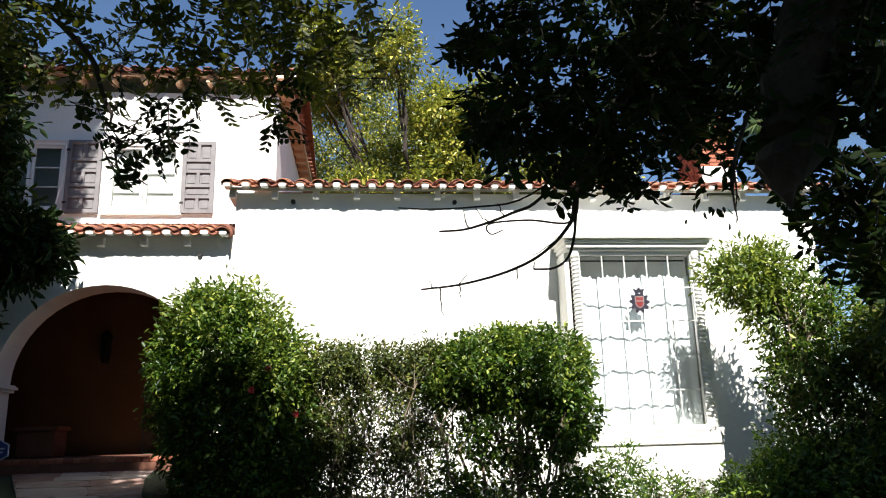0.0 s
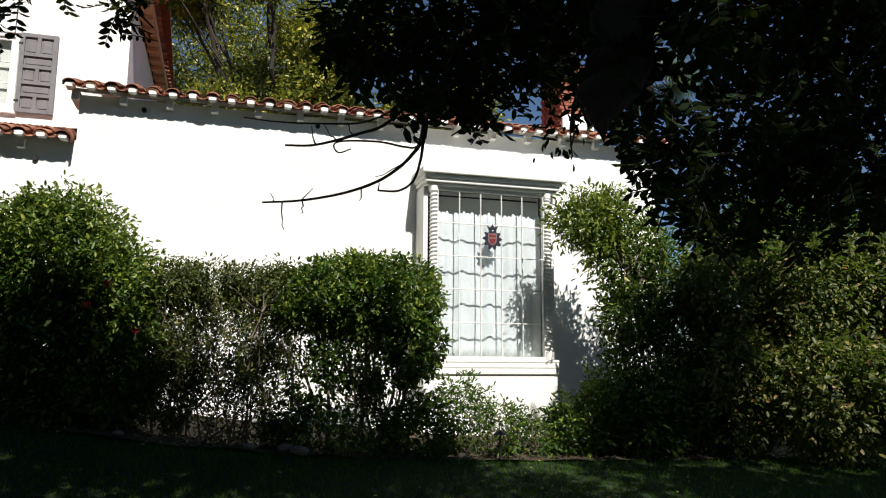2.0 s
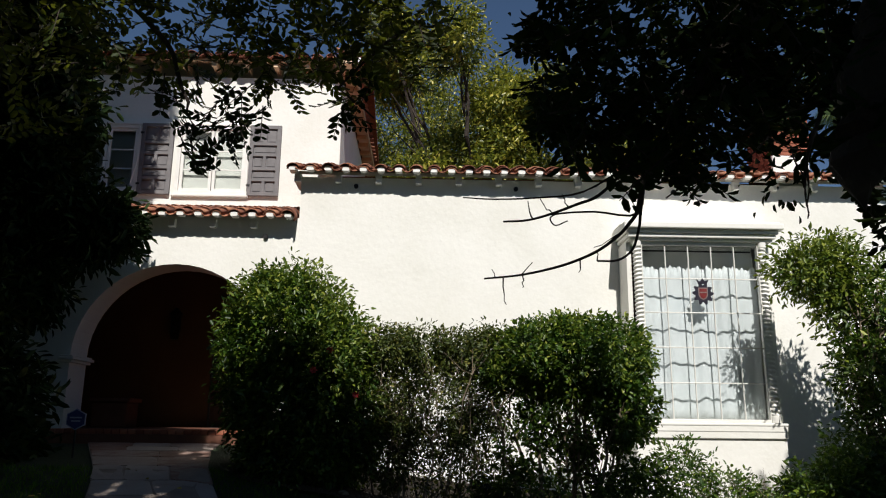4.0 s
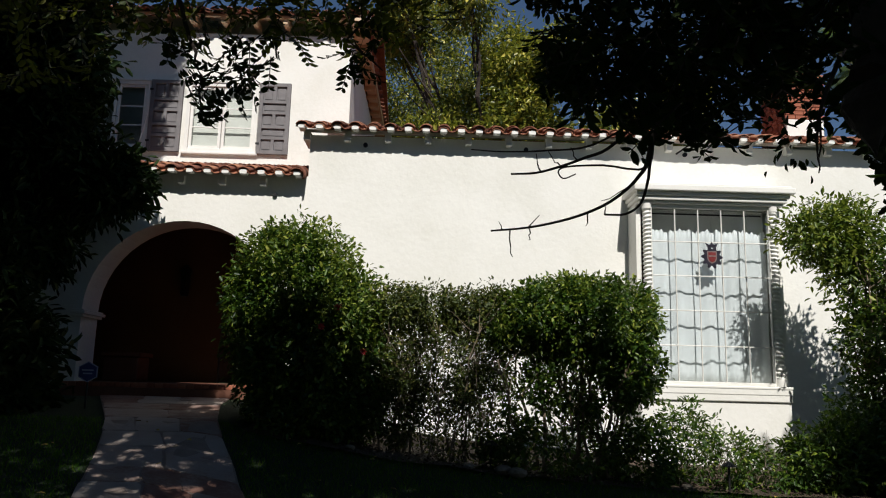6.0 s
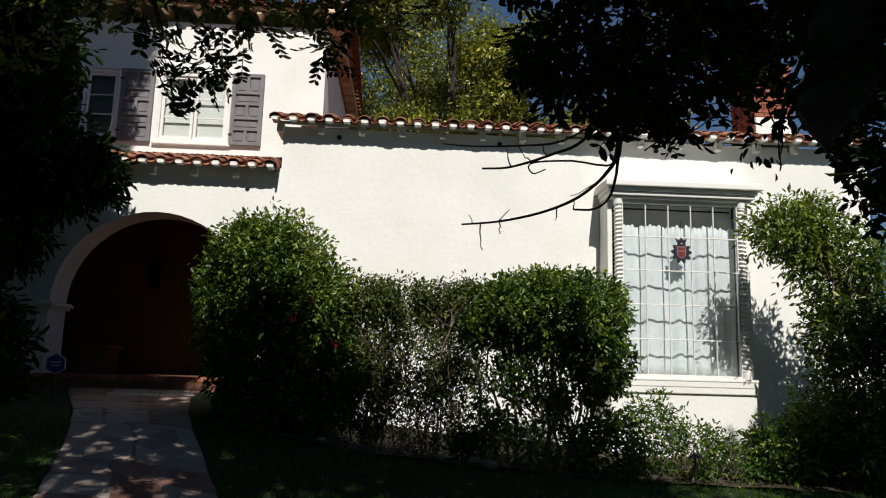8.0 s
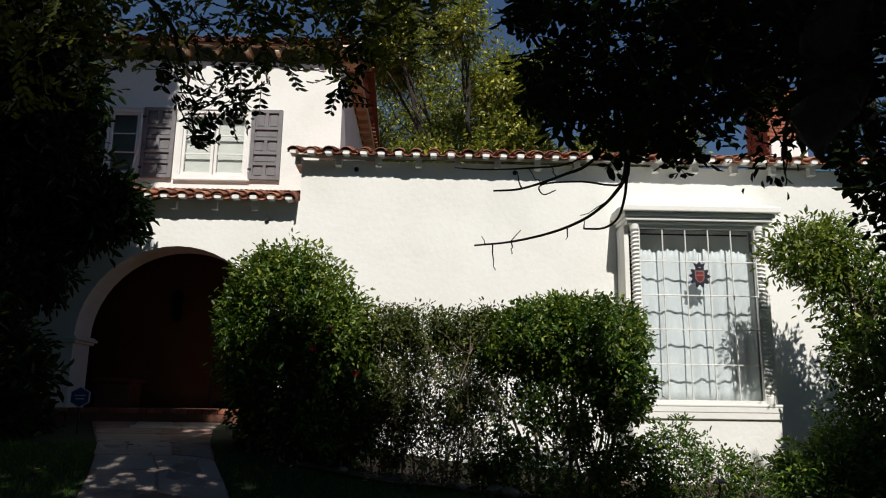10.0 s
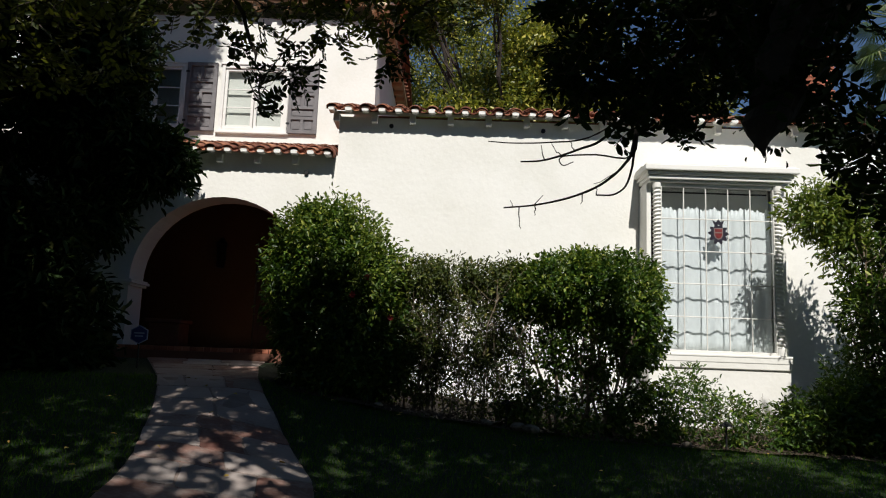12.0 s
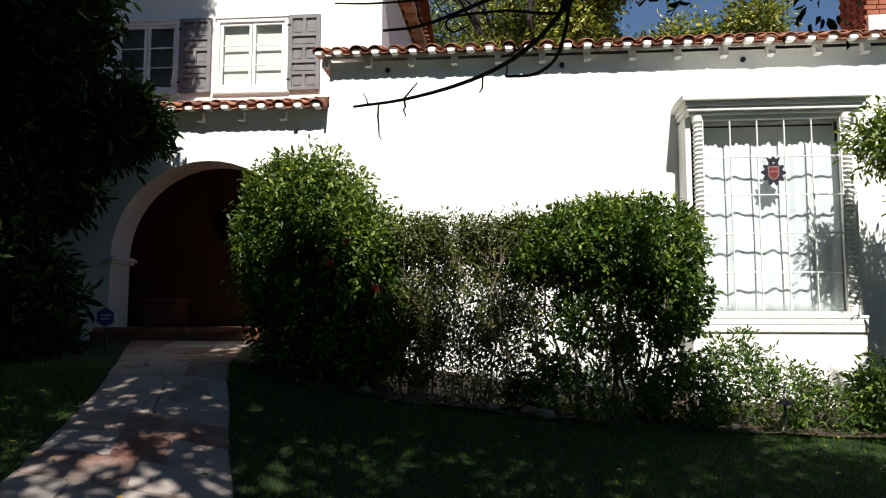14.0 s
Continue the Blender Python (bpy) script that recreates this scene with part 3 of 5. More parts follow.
# ---- upper windows and shutters ----
def casement(name, x0, x1, z0, z1, y, label):
    w = tagged(new(name), label, "window", kind="structure")
    bm = bmesh.new()
    f = 0.07
    for a in ((x0, x0 + f, z0, z1), (x1 - f, x1, z0, z1), (x0 + f, x1 - f, z1 - f, z1), (x0 + f, x1 - f, z0, z0 + f)):
        box(bm, a[0], a[1], y - 0.03, y + 0.12, a[2], a[3], bevel=0.006)
    part("window_frame", bm, WHITE_PAINT, w)
    part("window_sill", boxed(x0 - 0.04, x1 + 0.04, y - 0.07, y + 0.1, z0 - 0.05, z0 - 0.003, bevel=0.008), WHITE_PAINT, w)
    part("drip_cap", boxed(x0 - 0.03, x1 + 0.03, y - 0.05, y + 0.05, z1 + 0.003, z1 + 0.035, bevel=0.006), WHITE_PAINT, w)
    mid = (x0 + x1) / 2
    for a, b in ((x0 + f + 0.004, mid - 0.008), (mid + 0.008, x1 - f - 0.004)):
        bm = bmesh.new()
        s = 0.055
        for q in ((a, a + s, z0 + f, z1 - f), (b - s, b, z0 + f, z1 - f), (a + s, b - s, z1 - f - s, z1 - f), (a + s, b - s, z0 + f, z0 + f + s)):
            box(bm, q[0], q[1], y + 0.0, y + 0.05, q[2], q[3], bevel=0.005)
        sash = part("sash", bm, WHITE_PAINT, w)
        h = (z1 - z0 - 2 * f - 2 * s) / 3
        for k in range(3):
            za = z0 + f + s + k * h
            if k:
                part("glazing_bar", boxed(a + s, b - s, y + 0.012, y + 0.04, za - 0.011, za + 0.011), WHITE_PAINT, sash)
            p = part("pane", boxed(a + s, b - s, y + 0.024, y + 0.028, za + 0.012, za + h - 0.012), GLASS, sash)
            p.visible_shadow = False
    bl = thing("roller_blind", "pale plain blind drawn behind the upper window", "blind", "upper window blinds")
    part("cloth", boxed(x0 + f, x1 - f, y + 0.12, y + 0.124, z0 + f, z1 - f), BLIND, bl)
    part("bottom_rail", boxed(x0 + f, x1 - f, y + 0.114, y + 0.119, z0 + f + 0.01, z0 + f + 0.035), BLIND, bl)
    part("roller", tube(bmesh.new(), [(x0 + f, y + 0.145, z1 - f), (x1 - f, y + 0.145, z1 - f)], 0.018, 0.018, 8), BLIND, bl)
    return w


casement("window_1", -4.42, -3.03, 5.6, 7.0, TOWER_Y, "white two-leaf casement window of the upper storey")
casement("window_2", -6.43, -5.14, 5.6, 7.0, TOWER_Y, "shaded white casement window of the upper storey")
tagged(finish("room_upper_back", boxed(-7.0, -2.6, 13.3, 13.4, 5.0, 7.8), DARK_WOOD), "dark room wall behind the upper windows", "wall", kind="structure")


def shutter(x0, x1, z0, z1, y, label):
    s = thing("shutter", label, "shutter", "upper storey shutters")
    part("board", boxed(x0, x1, y - 0.035, y - 0.004, z0, z1, bevel=0.004), SHUTTER_PAINT, s)
    bm = bmesh.new()
    st = 0.075
    box(bm, x0, x0 + st, y - 0.074, y - 0.036, z0, z1, bevel=0.004)
    box(bm, x1 - st, x1, y - 0.074, y - 0.036, z0, z1, bevel=0.004)
    h = z1 - z0
    for f0, f1 in ((0.0, 0.05), (0.2, 0.245), (0.355, 0.4), (0.555, 0.6), (0.71, 0.755), (0.95, 1.0)):
        box(bm, x0 + st, x1 - st, y - 0.072, y - 0.036, z0 + h * f0, z0 + h * f1, bevel=0.004)
    part("frame", bm, SHUTTER_PAINT, s)
    m = (x0 + x1) / 2
    for f0, f1, two in ((0.05, 0.2, 1), (0.245, 0.355, 0), (0.4, 0.555, 1), (0.6, 0.71, 0), (0.755, 0.95, 1)):
        for a, b in (((x0 + st, m - 0.03), (m + 0.03, x1 - st)) if two else ((x0 + st, x1 - st),)):
            part("panel", boxed(a + 0.025, b - 0.025, y - 0.044, y - 0.036, z0 + h * f0 + 0.02, z0 + h * f1 - 0.03, bevel=0.007), SHUTTER_PAINT, s)
        if two:
            part("mullion", boxed(m - 0.03, m + 0.03, y - 0.071, y - 0.036, z0 + h * f0, z0 + h * f1), SHUTTER_PAINT, s)
    for zz in (z0 + 0.2, z1 - 0.2):
        part("hinge", boxed(x0 - 0.02, x0 + 0.05, y - 0.08, y - 0.075, zz - 0.02, zz + 0.02), BLACK_METAL, s)


shutter(-3.01, -2.41, 5.58, 7.02, TOWER_Y, "grey-brown panelled wooden shutter, sunlit and weathered")
shutter(-5.12, -4.5, 5.58, 7.02, TOWER_Y, "grey-brown panelled wooden shutter, blotched by tree shade")
bm = tube(bmesh.new(), [(-5.16, 12.36, 6.98), (-5.14, 12.36, 6.3), (-5.25, 12.36, 5.75)], 0.012, 0.012, 6)
tagged(finish("downpipe", bm, WHITE_PAINT), "thin white pipe between the upper window and shutter", "pipe")

# ---- bay window ----
BX0, BX1, BY, BZ0, BZ1 = 3.44, 5.37, 8.85, 1.4, 3.95
bay = tagged(new("window_3"), "projecting bay window with twisted white columns", "window", kind="structure")
part("base_wall", boxed(3.36, 5.45, 8.87, 9.398, -0.4, 1.2, bevel=0.02), STUCCO, bay)
bm = bmesh.new()
for a, o, z0, z1 in ((0, 0.0, 1.19, 1.3), (1, 0.008, 1.28, 1.37), (2, 0.016, 1.36, 1.4)):
    box(bm, 3.36 - o, 5.45 + o, BY - 0.01 - o, 9.397, z0, z1, bevel=0.012)
part("window_sill", bm, STUCCO, bay, "moulded white sill")
bm = bmesh.new()
for o, z0, z1 in ((0.03, 3.952, 3.99), (0.07, 3.992, 4.05), (0.10, 4.052, 4.11), (0.16, 4.112, 4.2), (0.12, 4.202, 4.23)):
    box(bm, 3.4 - o * 0.75, 5.43 + o, BY - o, 9.397, z0, z1, bevel=0.014)
part("cornice", bm, STUCCO, bay, "stepped white cornice")
bm = bmesh.new()
prism(bm, [(3.3, 4.232), (5.5, 4.232), (5.4, 4.30), (3.4, 4.30)], 9.0, 9.397)
part("cornice_top", bm, STUCCO, bay)
for s, x in ((1, BX0 + 0.055), (-1, BX1 - 0.055)):
    # rope-twist column: lobed section that turns as it climbs
    n, sides, vs = 420, 12, []
    for i in range(n + 1):
        z = BZ0 + (BZ1 - BZ0) * i / n
        for k in range(sides):
            a = 2 * math.pi * k / sides
            r = 0.053 + 0.012 * math.cos(a - s * z * 105)
            if z < BZ0 + 0.1 or z > BZ1 - 0.08:
                r = 0.066
            vs.append((x + r * math.cos(a), BY + 0.03 + r * math.sin(a), z))
    i = np.arange(n)[:, None] * sides
    k = np.arange(sides)[None]
    f = np.stack([i + k, i + (k + 1) % sides, i + sides + (k + 1) % sides, i + sides + k], -1).reshape(-1, 4)
    mesh_from("twisted_column", np.array(vs), f, STUCCO, bay, "rope-twisted white plaster column", True)
for xa, xb in ((3.36, 3.43), (5.38, 5.45)):
    part("side_panel", boxed(xa, xb, BY + 0.1, 9.397, BZ0, BZ1), STUCCO, bay)
GX0, GX1, GY = BX0 + 0.13, BX1 - 0.13, BY + 0.05
bm = bmesh.new()
for a in ((GX0 - 0.05, GX0, BZ0, BZ1), (GX1, GX1 + 0.05, BZ0, BZ1), (GX0, GX1, BZ1 - 0.05, BZ1), (GX0, GX1, BZ0, BZ0 + 0.045)):
    box(bm, a[0], a[1], GY - 0.03, GY + 0.05, a[2], a[3], bevel=0.005)
part("window_frame", bm, SASH_PAINT, bay)
pw, ph = (GX1 - GX0) / 5, (BZ1 - BZ0 - 0.095) / 5
for i in range(5):
    for k in range(5):
        xa, za = GX0 + i * pw, BZ0 + 0.045 + k * ph
        p = part("pane", boxed(xa + 0.01, xa + pw - 0.01, GY, GY + 0.004, za + 0.01, za + ph - 0.01), GLASS, bay)
        p.visible_shadow = False
        p.rotation_euler = (0, 0, 0)
for i in range(1, 5):
    part("glazing_bar", boxed(GX0 + i * pw - 0.008, GX0 + i * pw + 0.008, GY - 0.014, GY + 0.014, BZ0 + 0.045, BZ1 - 0.05, bevel=0.004), SASH_PAINT, bay)
for k in range(1, 5):
    z = BZ0 + 0.045 + k * ph
    part("glazing_bar", boxed(GX0, GX1, GY - 0.02, GY + 0.0, z - 0.008, z + 0.008, bevel=0.004), SASH_PAINT, bay)

# curtain with folds
rng = np.random.default_rng(11)
cu = np.linspace(GX0 - 0.04, GX1 + 0.04, 220)
folds = 0.012 * np.sin(cu * 34 + 1.5 * np.sin(cu * 5.3)) + 0.014 * np.sin(cu * 15 + 0.6)
hem = 3.61 + 0.016 * np.sin(cu * 22 + np.sin(cu * 7) * 2) + 0.014 * np.sin(cu * 47) + 0.012 * np.sin(cu * 95 + 1)
rows = np.linspace(0, 1, 14)
X = np.repeat(cu[None], 14, 0)
Z = 1.42 + (hem[None] - 1.42) * rows[:, None]
Y = GY + 0.2 + folds[None] * (1.15 - 0.35 * rows[:, None]) + 0.012 * np.sin(Z * 3 + X * 4)
i = (np.arange(13)[:, None] * 220 + np.arange(219)[None]).ravel()
f = np.stack([i, i + 1, i + 221, i + 220], 1)
cur = mesh_from("curtain", np.stack([X, Y, Z], -1).reshape(-1, 3), f, CURTAIN, None, "", True)
tagged(cur, "sheer white curtain in folds behind the bay window", "curtain")
cur.modifiers.new("thickness", "SOLIDIFY").thickness = 0.004
rod = thing("curtain_rod", "slim dark rod across the top of the bay window", "rod")
part("pole", tube(bmesh.new(), [(GX0, GY + 0.2, 3.86), (GX1, GY + 0.2, 3.86)], 0.012, 0.012, 8), BLACK_METAL, rod)
# made-up panel; its tone stands in for grey reflection in the top panes
shade = thing("added_grey_panel", "added panel that greys the glass above the curtain", "shade")
part("cloth", boxed(GX0 - 0.05, GX1 + 0.05, GY + 0.26, GY + 0.266, 3.3, 3.92), BLIND, shade)
part("roller", tube(bmesh.new(), [(GX0 - 0.05, GY + 0.27, 3.93), (GX1 + 0.05, GY + 0.27, 3.93)], 0.02, 0.02, 8), BLIND, shade)
# room wall behind the bay; its dimness is the darkened porch colour
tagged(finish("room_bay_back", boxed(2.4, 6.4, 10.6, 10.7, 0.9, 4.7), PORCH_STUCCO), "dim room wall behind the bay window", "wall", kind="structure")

# stained-glass crest hung in the bay
CX, CZ, CY = 4.415, 3.2, GY - 0.03
crest = thing("glass_crest", "small stained-glass crest with red shield hanging in the window", "ornament")


def blob_plate(scale, wig, k, y0, y1, lower=1.12):
    pts = []
    for i in range(56):
        a = 2 * math.pi * i / 56
        r = scale * (1 + wig * math.cos(k * a + 0.3))
        z = r * math.sin(a)
        pts.append((CX + r * math.cos(a), CZ + z * (lower if z < 0 else 1.0)))
    return prism(bmesh.new(), pts[::-1], y0, y1)


part("scrollwork", blob_plate(0.135, 0.17, 10, CY, CY + 0.008), CREST_DARK, crest, "dark leaded scrollwork")
shield = [(-0.068, 0.08), (0.068, 0.08), (0.068, -0.03), (0.045, -0.075), (0, -0.1), (-0.045, -0.075), (-0.068, -0.03)]
part("shield", prism(bmesh.new(), [(CX + x, CZ + z) for x, z in shield][::-1], CY - 0.004, CY), CREST_PALE, crest)
part("field", prism(bmesh.new(), [(CX + x * 0.78, CZ + z * 0.8) for x, z in shield][::-1], CY - 0.008, CY - 0.004), CREST_RED, crest)
part("band", boxed(CX - 0.05, CX + 0.05, CY - 0.011, CY - 0.008, CZ + 0.0, CZ + 0.018), CREST_PALE, crest)
part("crown_piece", prism(bmesh.new(), [(CX + x, CZ + z) for x, z in ((-0.06, 0.13), (0.06, 0.13), (0.09, 0.2), (0.035, 0.17), (0, 0.215), (-0.035, 0.17), (-0.09, 0.2))][::-1], CY - 0.005, CY + 0.006), CREST_DARK, crest)
part("wire", tube(bmesh.new(), [(CX, CY + 0.004, CZ + 0.2), (CX, CY + 0.004, CZ + 0.48)], 0.002, 0.002, 5), BLACK_METAL, crest)

# ---- porch things ----
door = tagged(new("door_1"), "dark carved wooden front door at the back of the porch", "door", kind="structure")
part("leaf", boxed(-3.33, -2.27, 12.14, 12.2, 1.235, 3.28), DARK_WOOD, door)
for k in range(4):
    for s in range(2):
        part("panel", boxed(-3.25 + s * 0.5, -2.85 + s * 0.5, 12.11, 12.14, 1.34 + k * 0.48, 1.74 + k * 0.48, bevel=0.012), DARK_WOOD, door)
part("door_handle", tube(bmesh.new(), [(-2.37, 12.1, 2.2), (-2.37, 12.07, 2.25), (-2.37, 12.07, 2.4), (-2.37, 12.1, 2.45)], 0.012, 0.012, 8), BLACK_METAL, door)
lan = thing("wall_lantern", "black iron lantern on the porch wall", "lantern")
part("bracket", boxed(-4.05, -3.95, 12.02, 12.1, 2.9, 3.1, bevel=0.01), BLACK_METAL, lan)
bm = tube(bmesh.new(), [(-4, 11.95, 2.75), (-4, 11.95, 2.8), (-4, 11.95, 3.1), (-4, 11.95, 3.2)], 0.07, 0.11, 6)
part("cage", bm, BLACK_METAL, lan)
part("cap", tube(bmesh.new(), [(-4, 11.95, 3.2), (-4, 11.95, 3.32)], 0.13, 0.02, 6), BLACK_METAL, lan)
mail = thing("mailbox", "small black wall mailbox on the tan stucco", "mailbox")
part("body", boxed(-2.16, -1.9, 11.98, 12.098, 2.3, 2.45, bevel=0.01), BLACK_METAL, mail)
part("lid", boxed(-2.17, -1.89, 11.96, 12.1, 2.452, 2.475, bevel=0.006), BLACK_METAL, mail)
pot = thing("planter", "square terracotta planter inside the porch", "planter")
part("box", boxed(-4.75, -4.2, 10.6, 11.1, 1.232, 1.62, bevel=0.02), TERRACOTTA, pot)
part("rim", boxed(-4.79, -4.16, 10.56, 11.14, 1.622, 1.69, bevel=0.015), TERRACOTTA, pot)

# ---- path of flagstones ----
path = tagged(grid_surface("path", np.linspace(0, 1, 12), np.linspace(0, 1, 40), PATH_BED), "curving flagstone path to the porch", "path", kind="structure")
co = np.empty(len(path.data.vertices) * 3, np.float32)
path.data.vertices.foreach_get("co", co)
co = co.reshape(-1, 3)
yy = -3 + co[:, 1] * 12.25
xx = path_side(yy, True) + co[:, 0] * (path_side(yy, False) - path_side(yy, True))
zz = ground_z(xx, yy) + 0.012
path.data.vertices.foreach_set("co", np.stack([xx, yy, zz], 1).astype(np.float32).ravel())
path.data.update()
# sign on a stake
sg = thing("yard_sign", "small blue hexagonal yard sign on a stake by the path", "sign")
sx, sy, sz = -3.66, 7.64, 1.36
part("stake", tube(bmesh.new(), [(sx, sy + 0.02, 0.85), (sx, sy + 0.02, sz + 0.1)], 0.012, 0.012, 6), BLACK_METAL, sg)
hexa = [(sx + 0.13 * math.cos(a), sz + 0.125 * math.sin(a)) for a in [radians(60 * k + 30) for k in range(6)]]
part("plate_edge", prism(bmesh.new(), hexa[::-1], sy, sy + 0.012), SIGN_WHITE, sg)
part("plate", prism(bmesh.new(), [(sx + (x - sx) * 0.9, sz + (z - sz) * 0.9) for x, z in hexa][::-1], sy - 0.004, sy), SIGN_BLUE, sg)
for k, (w, z) in enumerate(((0.07, 0.02), (0.055, -0.02))):
    part("writing_bar", boxed(sx - w, sx + w, sy - 0.007, sy - 0.004, sz + z - 0.008, sz + z + 0.008), SIGN_WHITE, sg)

# ---- shrubs and hedge ----
def stems(parent, rnd, base, spread, top, count, r0, material=PALE_BARK, name="stem"):
    """Several leaning stems with side twigs, one mesh each."""
    bx_, by_ = base
    for _ in range(count):
        x, y = bx_ + rnd.uniform(-1, 1) * spread[0] * 0.7, by_ + rnd.uniform(-1, 1) * spread[1] * 0.5
        z = float(ground_z(x, y)) - 0.03
        end = (x + rnd.uniform(-0.4, 0.4), y + rnd.uniform(-0.25, 0.25), top - rnd.uniform(0.1, 0.6))
        pts = bend((x, y, z), end, 0, 0.05, 6, rnd)
        bm = tube(bmesh.new(), pts, r0 * rnd.uniform(0.6, 1.1), r0 * 0.25, 6)
        for _ in range(9):
            p = pts[rnd.randint(2, 5)]
            q = p + Vector((rnd.uniform(-0.35, 0.35), rnd.uniform(-0.25, 0.2), rnd.uniform(0.1, 0.5)))
            tube(bm, bend(p, q, 0, 0.03, 3, rnd), r0 * 0.3, r0 * 0.1, 4)
        part(name, bm, material, parent)


def shrub(name, label, category, blobs, clumps, per, clump_r, leaf, material, base, spread, top, stem_count, stem_r, seed, aspect=0.5, shell=0.55, group=""):
    rng = np.random.default_rng(seed)
    s = thing(name, label, category, group)
    crown("foliage", rng, blobs, clumps, per, clump_r, leaf, material, s, shell=shell, aspect=aspect, uneven=0.035)
    stems(s, random.Random(seed), base, spread, top, stem_count, stem_r)
    return s


bush = shrub("flowering_bush", "tall rounded green bush with a few red flowers", "bush",
             [(-1.22, 7.5, 2.42, 0.7, 0.66, 0.74, 3.4), (-1.12, 7.5, 1.6, 0.74, 0.75, 0.7, 2.6), (-0.7, 7.5, 2.05, 0.55, 0.6, 0.62, 1.6), (-0.55, 7.5, 1.3, 0.6, 0.6, 0.7, 1.5), (-1.75, 7.5, 2.05, 0.26, 0.5, 0.55, 0.6), (-0.95, 7.4, 1.0, 0.72, 0.7, 0.35, 1.2)],
             1750, 24, 0.085, 0.074, HEDGE_LEAF, (-1.1, 7.5), (0.6, 0.5), 2.8, 8, 0.03, 21, 0.5, 0.55)
# sunlight on the bush top, put in as brighter leaves
crown("sunlit_leaves", np.random.default_rng(62), [(-1.15, 7.4, 2.55, 0.72, 0.64, 0.7, 2.2), (-0.68, 7.4, 2.15, 0.56, 0.58, 0.62, 1.4), (-0.55, 7.3, 1.45, 0.55, 0.55, 0.6, 0.5)], 330, 20, 0.085, 0.07, SUNLIT_LEAF, bush, "yellow-green leaves coloured as sunlit", shell=0.8, uneven=0.05, aspect=0.45)
for x, y, z in ((-0.77, 6.82, 1.92), (-0.6, 6.84, 2.14), (-0.3, 6.9, 1.66)):
    bm = bmesh.new()
    for k in range(7):
        a = 2 * math.pi * k / 7
        p = [bm.verts.new(q) for q in ((x, y, z), (x + 0.03 * math.cos(a - 0.4), y - 0.02, z + 0.03 * math.sin(a - 0.4)), (x + 0.048 * math.cos(a), y - 0.012, z + 0.048 * math.sin(a)), (x + 0.03 * math.cos(a + 0.4), y - 0.02, z + 0.03 * math.sin(a + 0.4)))]
        bm.faces.new(p)
    part("flower", bm, FLOWER_RED, bush, "red flower")
shrub("hedge", "clipped thin hedge with bare stems showing below", "hedge",
      [(0.0, 7.4, 2.2, 0.42, 0.38, 0.28, 1.5), (0.45, 7.4, 2.22, 0.45, 0.4, 0.26, 1.5), (0.95, 7.4, 2.2, 0.45, 0.4, 0.28, 1.5), (1.3, 7.4, 2.2, 0.35, 0.4, 0.28, 1.2), (0.5, 7.4, 1.55, 0.95, 0.4, 0.6, 5.0), (0.0, 7.4, 1.1, 0.5, 0.4, 0.5, 1.7), (1.0, 7.4, 1.1, 0.5, 0.4, 0.4, 0.7), (1.25, 7.4, 1.6, 0.4, 0.4, 0.5, 0.5), (0.8, 7.3, 0.75, 0.9, 0.4, 0.3, 1.3)],
      1200, 24, 0.06, 0.052, THIN_LEAF, (0.5, 7.4), (0.95, 0.4), 2.3, 32, 0.016, 22, 0.5, 0.4)
ball = shrub("round_bush", "large clipped round-topped green bush with open lower stems", "bush",
      [(2.38, 7.3, 2.1, 0.76, 0.64, 0.52, 3.4), (1.95, 7.3, 2.14, 0.6, 0.56, 0.42, 2.0), (1.5, 7.3, 2.04, 0.4, 0.5, 0.36, 1.1), (2.82, 7.3, 1.62, 0.38, 0.5, 0.55, 1.5), (2.3, 7.3, 1.42, 0.78, 0.48, 0.45, 2.1), (1.6, 7.3, 1.35, 0.45, 0.45, 0.5, 0.3), (2.0, 7.25, 0.6, 1.1, 0.5, 0.34, 1.9), (2.85, 7.2, 0.6, 0.5, 0.45, 0.42, 1.0)],
      1020, 28, 0.06, 0.066, HEDGE_LEAF, (2.1, 7.3), (0.8, 0.4), 2.2, 14, 0.034, 23, 0.56, 0.66)
# brighter leaves over the dome stand in for sun on it
crown("sunlit_leaves", np.random.default_rng(63), [(2.38, 7.25, 2.12, 0.77, 0.64, 0.53, 2.0), (1.95, 7.25, 2.15, 0.6, 0.56, 0.43, 1.2), (1.5, 7.25, 2.06, 0.4, 0.5, 0.36, 0.6)], 170, 20, 0.06, 0.06, SUNLIT_LEAF, ball, "yellow-green leaves coloured as sunlit", shell=0.88, uneven=0.02, aspect=0.5)
shrub("low_bush", "low loose green bush beneath the bay window", "bush",
      [(3.45, 7.4, 0.74, 0.34, 0.4, 0.4, 1.2), (3.95, 7.3, 0.52, 0.4, 0.4, 0.36, 1.2), (4.4, 7.3, 0.38, 0.38, 0.4, 0.28, 0.9), (3.2, 7.3, 0.4, 0.3, 0.3, 0.3, 0.6)],
      230, 20, 0.075, 0.068, HEDGE_LEAF, (3.9, 7.3), (0.6, 0.3), 0.75, 12, 0.012, 24, 0.42)
shrub("low_bush", "low dark green bush beside the bay window's foot", "bush",
      [(5.0, 7.3, 0.5, 0.45, 0.4, 0.45, 1.0), (5.45, 7.4, 0.6, 0.4, 0.4, 0.5, 1.0)], 260, 20, 0.08, 0.08, HEDGE_LEAF, (5.2, 7.4), (0.4, 0.3), 0.7, 8, 0.012, 25)
